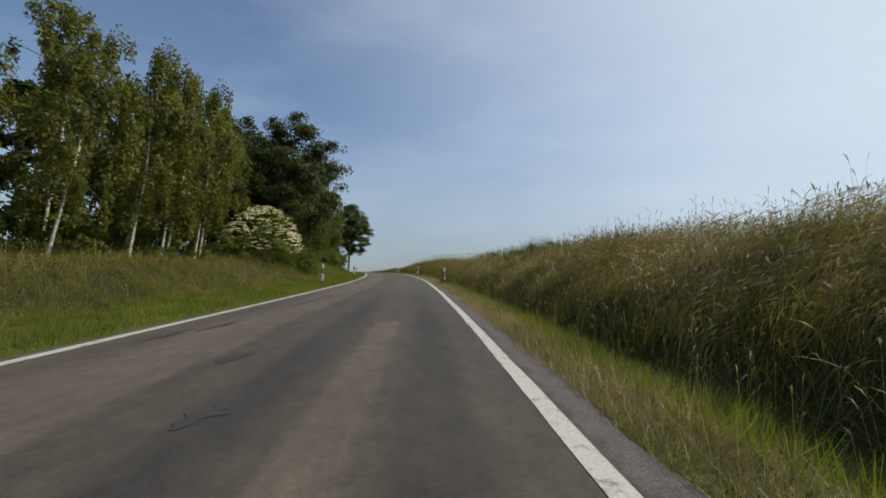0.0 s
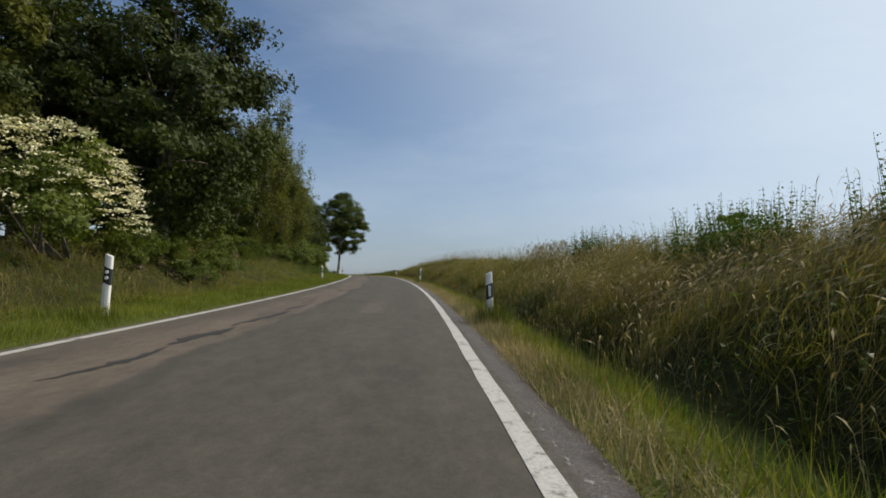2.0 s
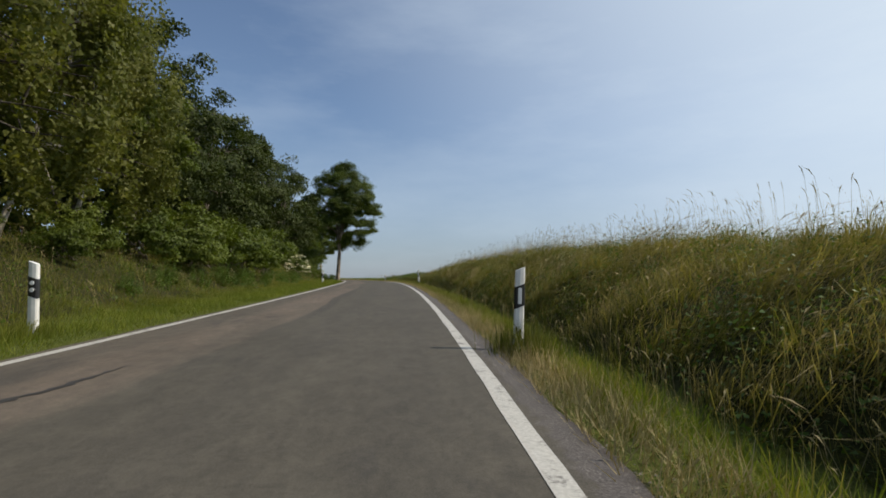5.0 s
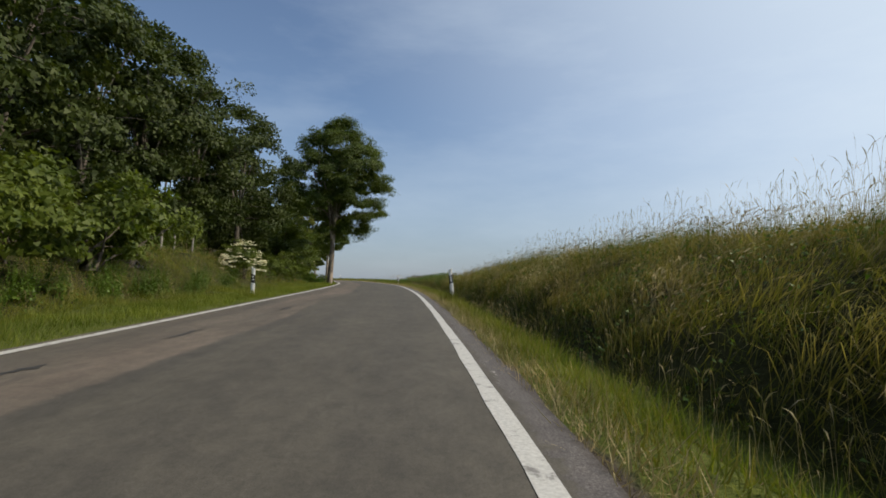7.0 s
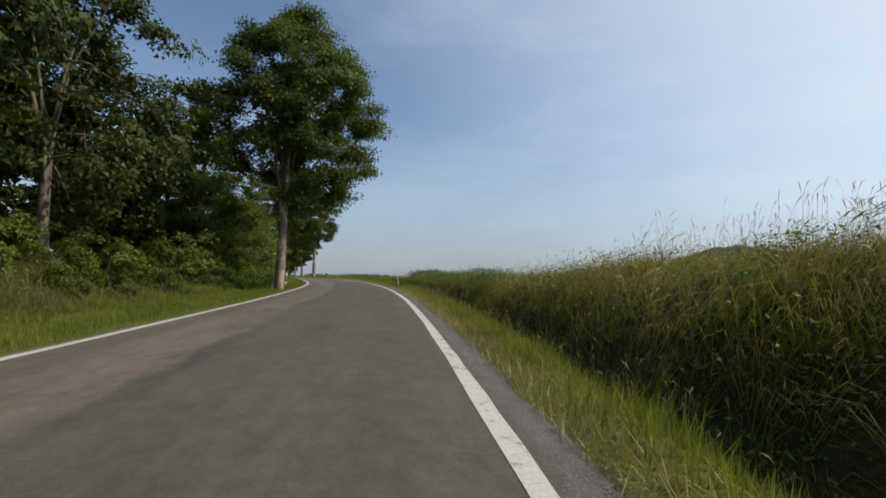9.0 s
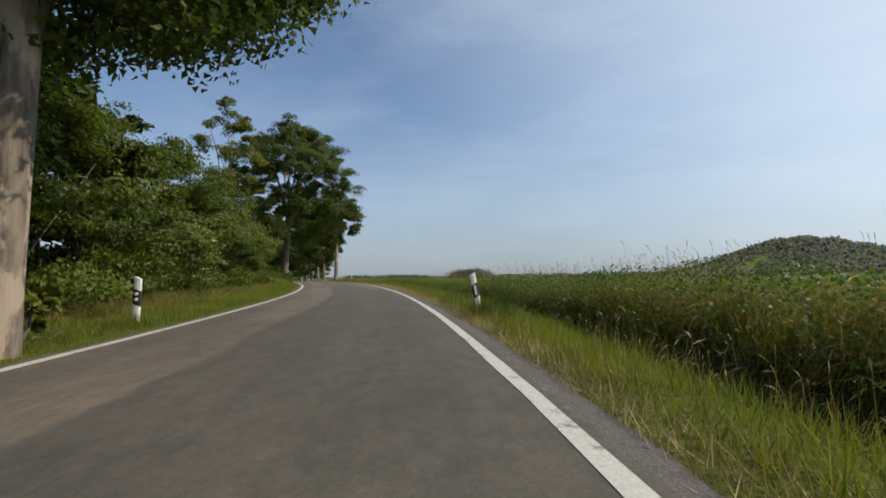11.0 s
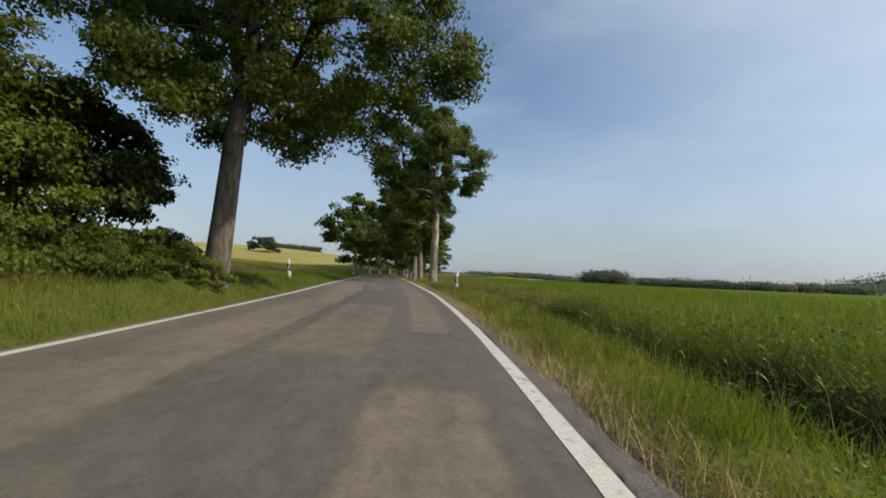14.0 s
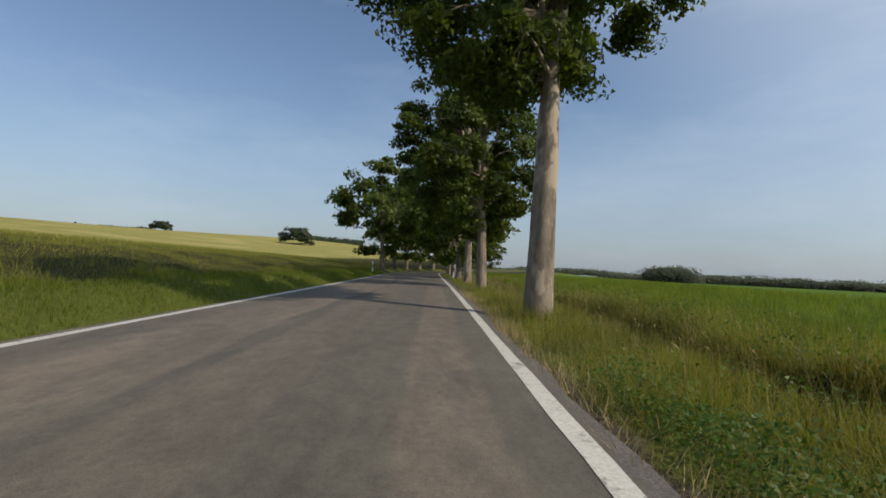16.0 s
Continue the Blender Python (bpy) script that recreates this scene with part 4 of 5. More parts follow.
# broad-leaved weeds in drifts over both banks
for lo, hi, n_, size_ in ((3.6, 7.4, 95000, 0.038), (-8.5, -4.2, 56000, 0.05)):
    v, d = scatter(R, n_, -3, 125, lo, hi, 0.9, 0.8, 9.0)
    keep = lumps(v, d, 1.3, 12.0) > -0.4
    v, d = v[keep], d[keep]
    x, y = spot(v, d)
    pts = np.stack([x, y, land_z(v, d) + R.uniform(0.05, 0.5, len(v)) * np.clip((np.abs(d) - 3.4) / 1.2, 0.3, 1) * (0.75 + 0.45 * lumps(v, d, 0.5, 3.0))], -1)
    tagged(new("weeds", leaf_mesh("weeds", pts, np.tile([0.0, 0.0, 1.0], (len(pts), 1)), size_, M_HERB, R, 0.0, True)), "broad-leaved green weeds among the grass", "plants", kind="stuff")
v, d = scatter(R, 80000, 27, 94, 3.7, 7.0, 0.8, 0.9, 5.0)
keep = lumps(v, d, 1.7, 4.0) + 0.5 * lumps(v, d, 0.6, 8.0) > 0.0
v, d = v[keep], d[keep]
x, y = spot(v, d)
pts = np.stack([x, y, land_z(v, d) + R.uniform(0.02, 0.42, len(v)) * (0.7 + 0.5 * lumps(v, d, 0.7, 1.0))], -1)
tagged(new("weeds", leaf_mesh("weeds", pts, np.tile([-0.35, -0.2, 0.9], (len(pts), 1)), 0.04, M_HERB, R, 0.0, True)), "leafy dark green herbs crowding the bank", "plants", kind="stuff")
# right, further on: ditch and crop field
v, d = scatter(R, 52000, 96, 165, 3.8, 6.4, 0.3, 1.0)
near = d - ramp(v, *DITCH)
h = R.uniform(0.12, 0.34, len(v)) * (1 + 0.4 * lumps(v, d, 0.8, 2.0)) * (1 - 0.6 * np.exp(-(near / 0.4) ** 2))
blades("ditch_grass", v, d, h, 0.012, 0.4, M_RANK, "rank green grass along the ditch", R, (0, 0), 0.5, 1)
v, d = scatter(R, 45000, 97, 150, 4.8, 6.6, 0.2, 0.5, 2.0)
near = d - ramp(v, *DITCH)
v, d, near = v[(near > 0.05) & (near < 0.9)], d[(near > 0.05) & (near < 0.9)], near[(near > 0.05) & (near < 0.9)]
blades("ditch_grass", v, d, R.uniform(0.2, 0.42, len(v)), 0.012, 0.35, M_RANK, "dark overhanging grass on the ditch wall", R, (-0.35, -0.1), 0.4, 1)
v, d = scatter(R, 60000, 96, 160, 5.3, 9.0, 0.2, 0.7, 3.0)
keep = d - ramp(v, *DITCH) > 0.55
v, d = v[keep], d[keep]
blades("crop", v, d, R.uniform(0.3, 0.55, len(v)), 0.013, 0.35, M_CROP, "green crop at the edge of the field", R, (-0.15, -0.1), 0.3, 1, "crop")
v, d = scatter(R, 6000, 94, 168, 5.8, 7.4, 0.9, 1.4, 5.0)
blades("ditch_grass", v, d, R.uniform(0.25, 0.5, len(v)), 0.009, 0.4, M_TALL, "half-dry grass at the field edge", R, (0, 0), 0.5)
v, d, o, k = tufts(R, 15000, 97, 150, 2.9, 4.6, 30, 0.6, 0.9, 3.3, 0.12)
blades("verge_grass", v, d, R.uniform(0.14, 0.3, len(v)) * k, 0.008, 0.35, M_SHORT, "long tufts of bright grass in the verge", R, (-0.1, -0.1), 0.3, 3, "grass", o)
v, d = scatter(R, 44000, 97, 150, 2.9, 4.8, 1.0, 0.9, 1.2)
keep = lumps(v, d, 1.1, 6.0) > 0.05
v, d = v[keep], d[keep]
x, y = spot(v, d)
pts = np.stack([x, y, land_z(v, d) + R.uniform(0.03, 0.24, len(v))], -1)
tagged(new("weeds", leaf_mesh("weeds", pts, np.tile([0.0, 0.0, 1.0], (len(pts), 1)), 0.034, M_HERB, R, 0.0, True)), "low broad-leaved weeds beside the ditch", "plants", kind="stuff")
v, d = scatter(R, 150000, 84, 220, 5.7, 36.0)
keep = R.random(len(v)) < np.clip(1.6 - (d - 6) / 16, 0.22, 1)
v, d = v[keep], d[keep]
blades("crop", v, d, R.uniform(0.28, 0.5, len(v)) * np.clip((d - 5.0) / 1.2, 0.5, 1), 0.014 + 0.0014 * (d - 6), 0.3, M_CROP, "green crop standing in the field", R, (-0.05, 0), 0.2, 1, "crop")
v, d, o, k = tufts(R, 84000, 129, 168, 3.1, 8.0, 24, 0.2, 1.0, 2.6, 0.22)
blades("bank_grass", v, d, R.uniform(0.16, 0.38, len(v)) * k, 0.006, 0.45, M_OLIVE, "yellowing meadow grass between the road and the field", R, (-0.1, -0.2), 0.5, 1, "grass", o)
v, d = scatter(R, 30000, 129, 150, 4.6, 6.6, 0.4, 0.9, 2.0)
near = d - ramp(v, *DITCH)
keep = (near > 0.1) & (near < 1.2)
v, d = v[keep], d[keep]
blades("ditch_grass", v, d, R.uniform(0.2, 0.5, len(v)), 0.0065, 0.3, M_TALL, "brownish dry grass on the wall of the ditch", R, (-0.1, -0.1), 0.3, 1)
v, d = scatter(R, 5500, 134.6, 138.4, 2.56, 3.0, 0.5, 0.6, 2.0)
x, y = spot(v, d)
pts = np.stack([x, y, land_z(v, d) + R.uniform(0.02, 0.26, len(v)) * (0.8 + 0.4 * lumps(v, d, 0.3, 2.0))], -1)
tagged(new("weeds", leaf_mesh("weeds", pts, np.tile([-0.2, -0.3, 0.9], (len(pts), 1)), 0.026, M_HERB, R, 0.0, True)), "patch of leafy green herbs at the asphalt edge", "plants", kind="stuff")
v, d = scatter(R, 3000, 116, 160, 3.2, 7.4, 0.9, 1.1, 4.0)
stalks("grass_stalk", v, d, R.uniform(0.3, 0.55, len(v)), 0.25, M_DRY, "thin dry grass stalks beside the field", R, 0.006, 0.0016)
v, d = scatter(R, 84000, 96, 150, 4.2, 6.2, 0.5, 0.6, 6.0)
near = d - ramp(v, *DITCH)
keep = (near > 0.05) & (near < 0.95)
v, d, near = v[keep], d[keep], near[keep]
x, y = spot(v, d)
pts = np.stack([x, y, land_z(v, d) + R.uniform(0.02, 0.55, len(v)) * (0.8 + 0.4 * lumps(v, d, 0.5, 2.0)) * ramp(v, (106, 1.0), (109, 0.45), (114, 0.45), (117, 1.0))], -1)
tagged(new("weeds", leaf_mesh("weeds", pts, np.tile([-0.5, -0.2, 0.8], (len(pts), 1)), 0.038, M_HERB, R, 0.0, True)), "leafy weeds hanging over the ditch", "plants", kind="stuff")
# left verge and bank
v, d = scatter(R, 230000, -2, 170, -5.0, -2.34, 0.15, 0.8, 4.0)
h = R.uniform(0.06, 0.17, len(v)) * (1 + 0.5 * lumps(v, d, 0.9)) * np.clip((-d - 2.1) / 0.5, 0.35, 1.3)
fresh = (d > -4.0) & (R.random(len(v)) < 0.6)
for pick, mat_ in ((fresh, M_CROP), (~fresh, M_SHORT)):
    blades("verge_grass", v[pick], d[pick], h[pick], 0.011, 0.4, mat_, "short bright green grass beside the road", R, (0, 0), 0.25, 1)
v, d, o, k = tufts(R, 90000, 2, 128, -9.5, -4.2, 24, 0.2, 0.7, 3.5, 0.2)
h = R.uniform(0.12, 0.38, len(v)) * k
lush_ = (v > 34 + 10 * R.random(len(v))) & (lumps(v, d, 1.6, 2.0) > -0.55)
for pick, mat_ in ((lush_, M_SHORT), (~lush_, M_OLIVE)):
    blades("bank_grass", v[pick], d[pick], h[pick], 0.013, 0.4, mat_, "dense green undergrass below the wood", R, (0.1, -0.1), 0.5, 1, "grass", o[pick])
v, d, o, k = tufts(R, 48000, 2, 128, -9.5, -4.4, 18, 0.2, 0.8, 3.0, 0.2)
tall = np.clip((-d - 4.0) / 0.9, 0.3, 1) * k
blades("bank_grass", v, d, R.uniform(0.2, 0.46, len(v)) * tall, 0.010, 0.4, M_OLIVE, "tall meadow grass on the bank below the wood", R, (0.1, -0.2), 0.6, 1, "grass", o)
v, d = scatter(R, 9000, 2, 100, -9.0, -4.6, 0.9, 1.2, 7.5)
stalks("grass_stalk", v, d, R.uniform(0.35, 0.65, len(v)), 0.4, M_DRY, "thin flowering grass stalks above the meadow", R, 0.007, 0.0022, (0, -0.2))
v, d = scatter(R, 150000, 124, 200, -30, -4.4)
keep = R.random(len(v)) < np.clip(1.5 - (-d - 4) / 14, 0.25, 1)
v, d = v[keep], d[keep]
blades("meadow_grass", v, d, R.uniform(0.12, 0.34, len(v)), 0.007 + 0.0006 * (-d - 4), 0.4, M_MEADOW, "uncut yellow-green meadow grass beside the road", R, (0, 0), 0.3, 1)

v, d, o, k = tufts(R, 16000, 98, 129, -5.6, -4.0, 20, 0.6, 0.9, 7.7, 0.16)
blades("dry_grass", v, d, R.uniform(0.2, 0.5, len(v)) * k, 0.008, 0.35, M_TALL, "reddish half-dry grass at the foot of the hedge", R, (0, 0), 0.4, 1, "grass", o)

# ---- the wood ----
BIRCH_LABEL = "slender white-barked birch at the edge of the wood"
OAK_LABEL = "dark leafy deciduous tree in the wood"
birch = [tree("birch", 21 + i, 8.8 + 0.5 * i, 1.8, 1.4, 0.052, 8500, 0.13, M_BIRCH, M_BIRCHBARK, BIRCH_LABEL, 0.3, (1.3 - 0.3 * i, 0.4), "birch", 90, 0.8, far=True)
         for i in range(3)]
weep = tree("birch", 27, 11.4, 2.9, 0.2, 0.085, 30000, 0.105, M_BIRCH, M_BIRCHBARK, "weeping birch with foliage hanging to the ground", 0.25, (3.0, 0.2), "birch", 190, 0.7, (0.3, 0), tri=True)
plant(weep, 52.2, -9.5, -0.1)
plant_copy(weep, 55.8, -10.0, 0.3, 0.95)
oak = [tree("oak", 31 + i, 9.8 + 0.5 * i, 3.1, 0.4, 0.16, 19000, 0.15, M_OAK, M_BARK, OAK_LABEL, 0.25, (0.3 * i, 0.2), "full", 170, 0.8, far=True, gaps=0.12) for i in range(3)]
deep = [tree("oak", 41 + i, 10.0, 3.5, 0.1, 0.17, 4200, 0.38, M_OAK, M_BARK, "dark leafy deciduous tree deep in the wood", 0.2, (0.3, 0.2), "full", 70, far=True) for i in range(2)]
plant(birch[0], 14.2, -9.0, 0.1, 0.8)
plant(birch[1], 18.2, -9.0, -0.2, 0.86)
plant(birch[2], 20.7, -9.1, 0.3, 0.88)
for v_, d_, k, s_ in ((3, -9.6, 1, 0.8), (6.5, -10.4, 0, 0.82), (9.8, -9.4, 2, 0.74), (11.8, -10.5, 1, 0.78), (21.9, -9.5, 0, 0.96), (24.6, -9.4, 1, 0.93), (27.2, -10.2, 2, 0.95), (29.8, -11.0, 1, 1.0),
                      (16.2, -10.6, 2, 0.88), (19.6, -11.5, 1, 0.95), (22.8, -11.8, 0, 1.0), (8, -12.4, 0, 0.9), (-2, -10.5, 2, 0.85), (2, -12.5, 0, 0.9), (26, -12.6, 1, 1.0), (50.0, -9.6, 0, 1.05), (57.6, -9.2, 0, 1.05)):
    plant_copy(birch[k], v_, d_, R.uniform(-0.6, 0.6), s_)
dark = tree("oak", 36, 10.3, 3.15, 0.6, 0.22, 30000, 0.14, M_OAK, M_BARK, "large dark oak at the edge of the wood", 0.22, (0.5, 0), "full", 260, 0.8, gaps=0.1, tri=True)
plant(dark, 34.4, -7.2)
plant(oak[0], 32.6, -10.6, 0.4, 0.95)
plant(oak[1], 37.5, -8.4, 1.9, 1.0)
plant(oak[2], 40.5, -9.4, 2.9, 0.82)
for v_, d_, k, s_ in ((43.6, -9.6, 0, 0.78), (47.5, -10.2, 1, 0.8), (63.5, -10.2, 2, 0.98), (67.5, -10.2, 0, 0.98), (71.5, -10.0, 1, 0.96), (75.5, -10.0, 2, 0.95), (79.5, -9.8, 0, 1.05), (83.5, -9.4, 1, 1.05),
                      (87.5, -7.9, 2, 0.95), (36.5, -11.5, 0, 1.0), (41.5, -11.5, 1, 1.1), (92, -9.5, 0, 1.0)):
    plant_copy(oak[k], v_, d_, R.uniform(0, 6.28), s_)
lush = tree("oak", 38, 10.8, 3.2, 0.4, 0.16, 16000, 0.15, M_HEDGE, M_BARK, "bright green deciduous tree at the edge of the wood", 0.25, (0.3, 0.2), "full", 120, 0.78, far=True)
plant(lush, 59.6, -10.2, 0.0, 0.86)
plant(deep[0], 33, -14.5, 0.2, 0.9)
plant(deep[1], 24, -16.5, 1.2, 0.8)
for n_, (v_, d_, s_) in enumerate(((38, -14.5, 0.95), (43, -15, 0.8), (48, -14.5, 0.85), (54, -13.5, 1), (60, -14.5, 1), (66, -14, 1.1), (72, -14, 1.1), (78, -13.5, 1.1), (84, -13, 1), (90, -13, 1), (96, -12, 1), (17, -16, 0.75), (11, -16, 0.75),
                                   (5, -16, 0.75), (-1, -15, 0.8), (-7, -14, 0.8), (10, -21, 0.8), (20, -21, 0.8), (30, -20, 0.9), (40, -20, 1), (50, -20, 1), (60, -20, 1), (70, -19.5, 1), (80, -19, 1), (89, -18, 1), (98, -16, 1),
                                   (0, -21, 0.8), (-9, -19, 0.8), (102, -13.5, 0.9), (108, -14.5, 0.9), (103, -10.4, 0.9), (108, -10.6, 0.85), (113, -10.6, 0.85), (118, -10.8, 0.8))):
    plant_copy(deep[n_ % 2], v_, d_, R.uniform(0, 6.28), s_ * R.uniform(0.95, 1.05))

# ---- bushes ----
elder = bush("elder_bush", 51, 3.1, 2.1, 7000, 0.1, M_HEDGE, "elder bush covered in flat cream blossom", 430)
plant(elder, 29.0, -7.4)
elder2 = bush("elder_bush", 52, 1.7, 0.95, 1700, 0.1, M_HEDGE, "small elder bush with a few cream flower heads", 90)
plant(elder2, 80.5, -5.7)
shrub = [bush("hazel_bush", 61 + i, 2.4, 1.5, 4300, 0.1, M_HEDGE, "dense green shrub at the foot of the wood", far=True) for i in range(3)]
plant(shrub[0], 58, -7.2)
plant(shrub[1], 60.5, -6.8, 1.0, 1.05)
plant(shrub[2], 63, -7.0, 2.0, 1.1)
for v_, d_, s_ in ((65.5, -6.9, 1.1), (68.5, -7.2, 1.0), (72, -7.1, 0.95), (84, -6.6, 0.7), (87, -6.1, 0.75), (91, -5.7, 0.75), (33, -5.6, 0.4),
                   (26, -8.2, 0.7), (33, -7.4, 0.6), (37, -8, 0.7), (46, -7.9, 0.8), (49, -7.7, 0.6), (55.5, -7.6, 0.8), (97, -6.0, 1.2), (41, -8.2, 0.7), (93.5, -6.5, 1.2),
                   (12, -11, 0.8), (5, -11, 0.8), (18, -11, 0.8), (22, -11.5, 0.9), (8.5, -10.5, 0.6), (15.5, -10.2, 0.5), (1, -10.5, 0.7)):
    plant_copy(shrub[int(v_) % 3], v_, d_, R.uniform(0, 6.28), s_)
for v_, d_, s_ in ((64.8, -6.6, 1.2), (67.2, -6.6, 1.3), (69.6, -6.5, 1.35), (71.9, -6.5, 1.2), (62.4, -6.8, 1.1), (59.8, -7.0, 1.0), (82.0, -6.8, 0.6), (42, -12, 1.1), (46, -12, 1.1), (50, -12, 1.1), (38, -12.5, 1.1), (54, -11, 1.0), (58, -11, 1.0), (32, -9.6, 0.8), (36, -9.9, 0.9), (40, -10.0, 0.9), (44.5, -10.4, 0.9), (48.5, -9.6, 0.85), (28, -10.2, 0.8), (34, -7.8, 0.6), (41.5, -7.8, 0.6), (45.5, -7.4, 0.55),
                   (34, -5.5, 0.5), (32.6, -5.9, 0.6), (36.4, -6.1, 0.6), (31.6, -6.5, 0.6), (38.0, -6.4, 0.55), (10, -10.8, 1.0), (13.5, -11.2, 1.1), (17, -11.4, 1.1), (20.5, -11.0, 1.1), (24, -11.2, 1.1), (27.5, -11.5, 1.1), (6.5, -11.5, 1.1), (15.2, -12.8, 1.2), (22.2, -12.8, 1.2), (28.5, -9.3, 0.7), (73.5, -8.6, 0.7), (75.2, -9.0, 0.9), (77.2, -9.3, 1.0), (79.2, -9.3, 1.0), (81.0, -9.2, 0.9), (76.3, -10.6, 1.2), (80.0, -10.8, 1.2), (81.8, -8.6, 0.6), (83.0, -7.0, 0.5), (85.6, -6.6, 0.55), (88.0, -6.0, 0.5), (19.4, -8.3, 0.35), (22.6, -8.4, 0.4), (25.4, -8.3, 0.45), (16.0, -8.6, 0.3), (43, -7.2, 0.55), (51, -7.2, 0.55), (54, -6.9, 0.6), (35, -6.9, 0.45), (31.5, -6.6, 0.4), (47.5, -7.0, 0.5), (38.8, -7.2, 0.5), (85, -5.6, 0.5), (89, -5.2, 0.45)):
    plant_copy(shrub[int(v_ * 10) % 3], v_, d_, R.uniform(0, 6.28), s_)


def nettle(seed, height, radius, stems):
    """A clump of upright stems with toothed leaves in pairs, smaller towards the tip."""
    g = np.random.default_rng(seed)
    root = tagged(new("nettle_clump"), "clump of tall green nettles in the grass", "plant")
    tubes, pts, outs, sizes = [], [], [], []
    for _ in range(stems):
        a, r = g.uniform(0, 6.28), radius * math.sqrt(g.random())
        foot = np.array([r * math.cos(a), r * math.sin(a), -0.1])
        tip = foot + (0.25 * r * math.cos(a) + g.normal(0, 0.04), 0.25 * r * math.sin(a) + g.normal(0, 0.04), height * g.uniform(0.6, 1.05) + 0.1)
        p = bent(foot, tip, g, 0.012, 6)
        tubes.append(tube(p, np.linspace(0.006, 0.002, 6), 4))
        for s in np.linspace(0.2, 1.0, 13):
            at_ = foot * (1 - s) + tip * s
            for side_ in (0, 1):
                b = s * 37 + side_ * math.pi + g.normal(0, 0.3)
                o = np.array([math.cos(b), math.sin(b), 0.15])
                ln = 0.085 * (1.15 - 0.85 * s)
                pts.append(at_ + o * ln * 0.7)
                outs.append((o[0] * 0.3, o[1] * 0.3, 1.0))
                sizes.append(ln)
    part("stem", join_tubes("stem", tubes, M_HERB), M_HERB, root)
    part("foliage", leaf_mesh("foliage", np.array(pts), np.array(outs), np.array(sizes), M_HERB, g), M_HERB, root)
    return root


weed = [nettle(65 + i, 0.95, 0.38, 26) for i in range(2)]
plant(weed[0], 31.0, 7.9, 0.0, 1.0)
plant(weed[1], 31.6, 8.2, 1.0, 1.05)
for v_, d_, s_ in ((30.2, 6.9, 1.1), (29.8, 6.3, 1.1), (30.5, 6.6, 1.1), (22.8, 6.3, 0.95), (23.3, 6.1, 1.05), (23.8, 6.4, 1.1), (24.3, 6.2, 1.1), (24.8, 6.5, 1.0), (25.3, 6.3, 0.9), (23.5, 6.8, 1.1), (24.5, 6.9, 1.1), (20.6, 6.3, 1.1), (20.9, 6.6, 1.15), (21.3, 6.4, 0.95), (29.5, 6.6, 0.8), (30.0, 6.4, 0.75), (30.6, 8.1, 1.0), (31.2, 8.6, 1.0), (32.4, 8.4, 0.8), (18.4, 7.4, 0.8), (18.9, 7.2, 0.9), (19.5, 7.4, 0.95), (20.1, 7.5, 0.9), (20.7, 7.3, 0.9), (17.9, 7.6, 0.85), (15.6, 7.1, 0.8), (17.4, 7.2, 0.8), (22.5, 7.8, 1.0), (16.2, 7.2, 1.0), (15.0, 7.3, 1.0), (21.3, 7.2, 1.0), (18.0, 6.6, 0.9), (19.8, 6.8, 0.95), (14.2, 6.9, 0.9), (23.6, 7.4, 0.8), (12.6, 6.9, 0.8), (45.8, 7.8, 0.7), (46.6, 8.0, 0.65), (67.5, 7.9, 0.6), (69, 8.1, 0.7),
                   (98.4, 3.15, 0.6), (98.2, 3.4, 0.55), (24.7, 3.05, 0.4), (101.5, 3.6, 0.45), (102.3, 3.3, 0.4), (104.5, 3.5, 0.45), (112, 4.1, 0.4), (118.5, 3.9, 0.4), (122.5, 3.6, 0.35), (103.2, 3.75, 0.4), (105.5, 3.9, 0.4), (106.3, 4.1, 0.4),
                   (40, -6.0, 0.7), (33, -5.6, 0.6), (57, -5.8, 0.8), (62, -5.2, 0.8), (66, -5.1, 0.8), (58.6, -5.4, 0.8), (60.2, -5.1, 0.9), (61.1, -5.6, 0.9), (63.2, -5.0, 0.8), (64.1, -5.5, 0.95), (65.1, -4.9, 0.7), (67.1, -5.3, 0.9), (68.2, -4.9, 0.75), (69.1, -5.4, 0.9), (71.2, -5.2, 0.85), (72.2, -4.8, 0.7), (74.2, -5.3, 0.8), (75.6, -4.9, 0.65), (56, -5.6, 0.8), (54, -5.3, 0.75), (70, -5.0, 0.8), (73, -4.9, 0.7), (77, -5.2, 0.7), (96.0, -3.7, 0.75), (94.5, -3.35, 0.75), (93.9, -3.6, 0.8), (94.2, -4.1, 0.9), (97.2, -4.4, 0.7),
                   (93.2, -4.5, 0.6), (126.8, -4.0, 0.8), (125.4, -4.3, 0.9), (127.4, -3.9, 0.8), (126.0, -3.8, 0.7), (124.2, -4.8, 0.9), (122.8, -4.8, 0.8), (128.7, -3.9, 0.6), (127.9, -4.4, 0.8), (106, -4.6, 0.8), (109, -4.6, 0.7), (112.5, -4.5, 0.8), (116, -4.6, 0.7)):
    plant_copy(weed[int(v_ * 10) % 2], v_, d_, R.uniform(0, 6.28), s_)
hedge = [bush("hedge_tree", 71 + i, 7.0, 2.7, 38000, 0.095, M_LIME if i == 2 else M_HEDGE, "bushy green hedgerow tree with white blossom" if i == 1 else "bushy green hedgerow tree leafy to the ground", 170 if i == 1 else 0, "tree", far=True, plume=True) for i in range(3)]
plant(hedge[0], 100.5, -6.8, 0.0, 1.05)
plant(hedge[2], 104, -7.0, 1.0, 1.0)
plant(hedge[1], 107.5, -6.9, 2.0, 0.95)
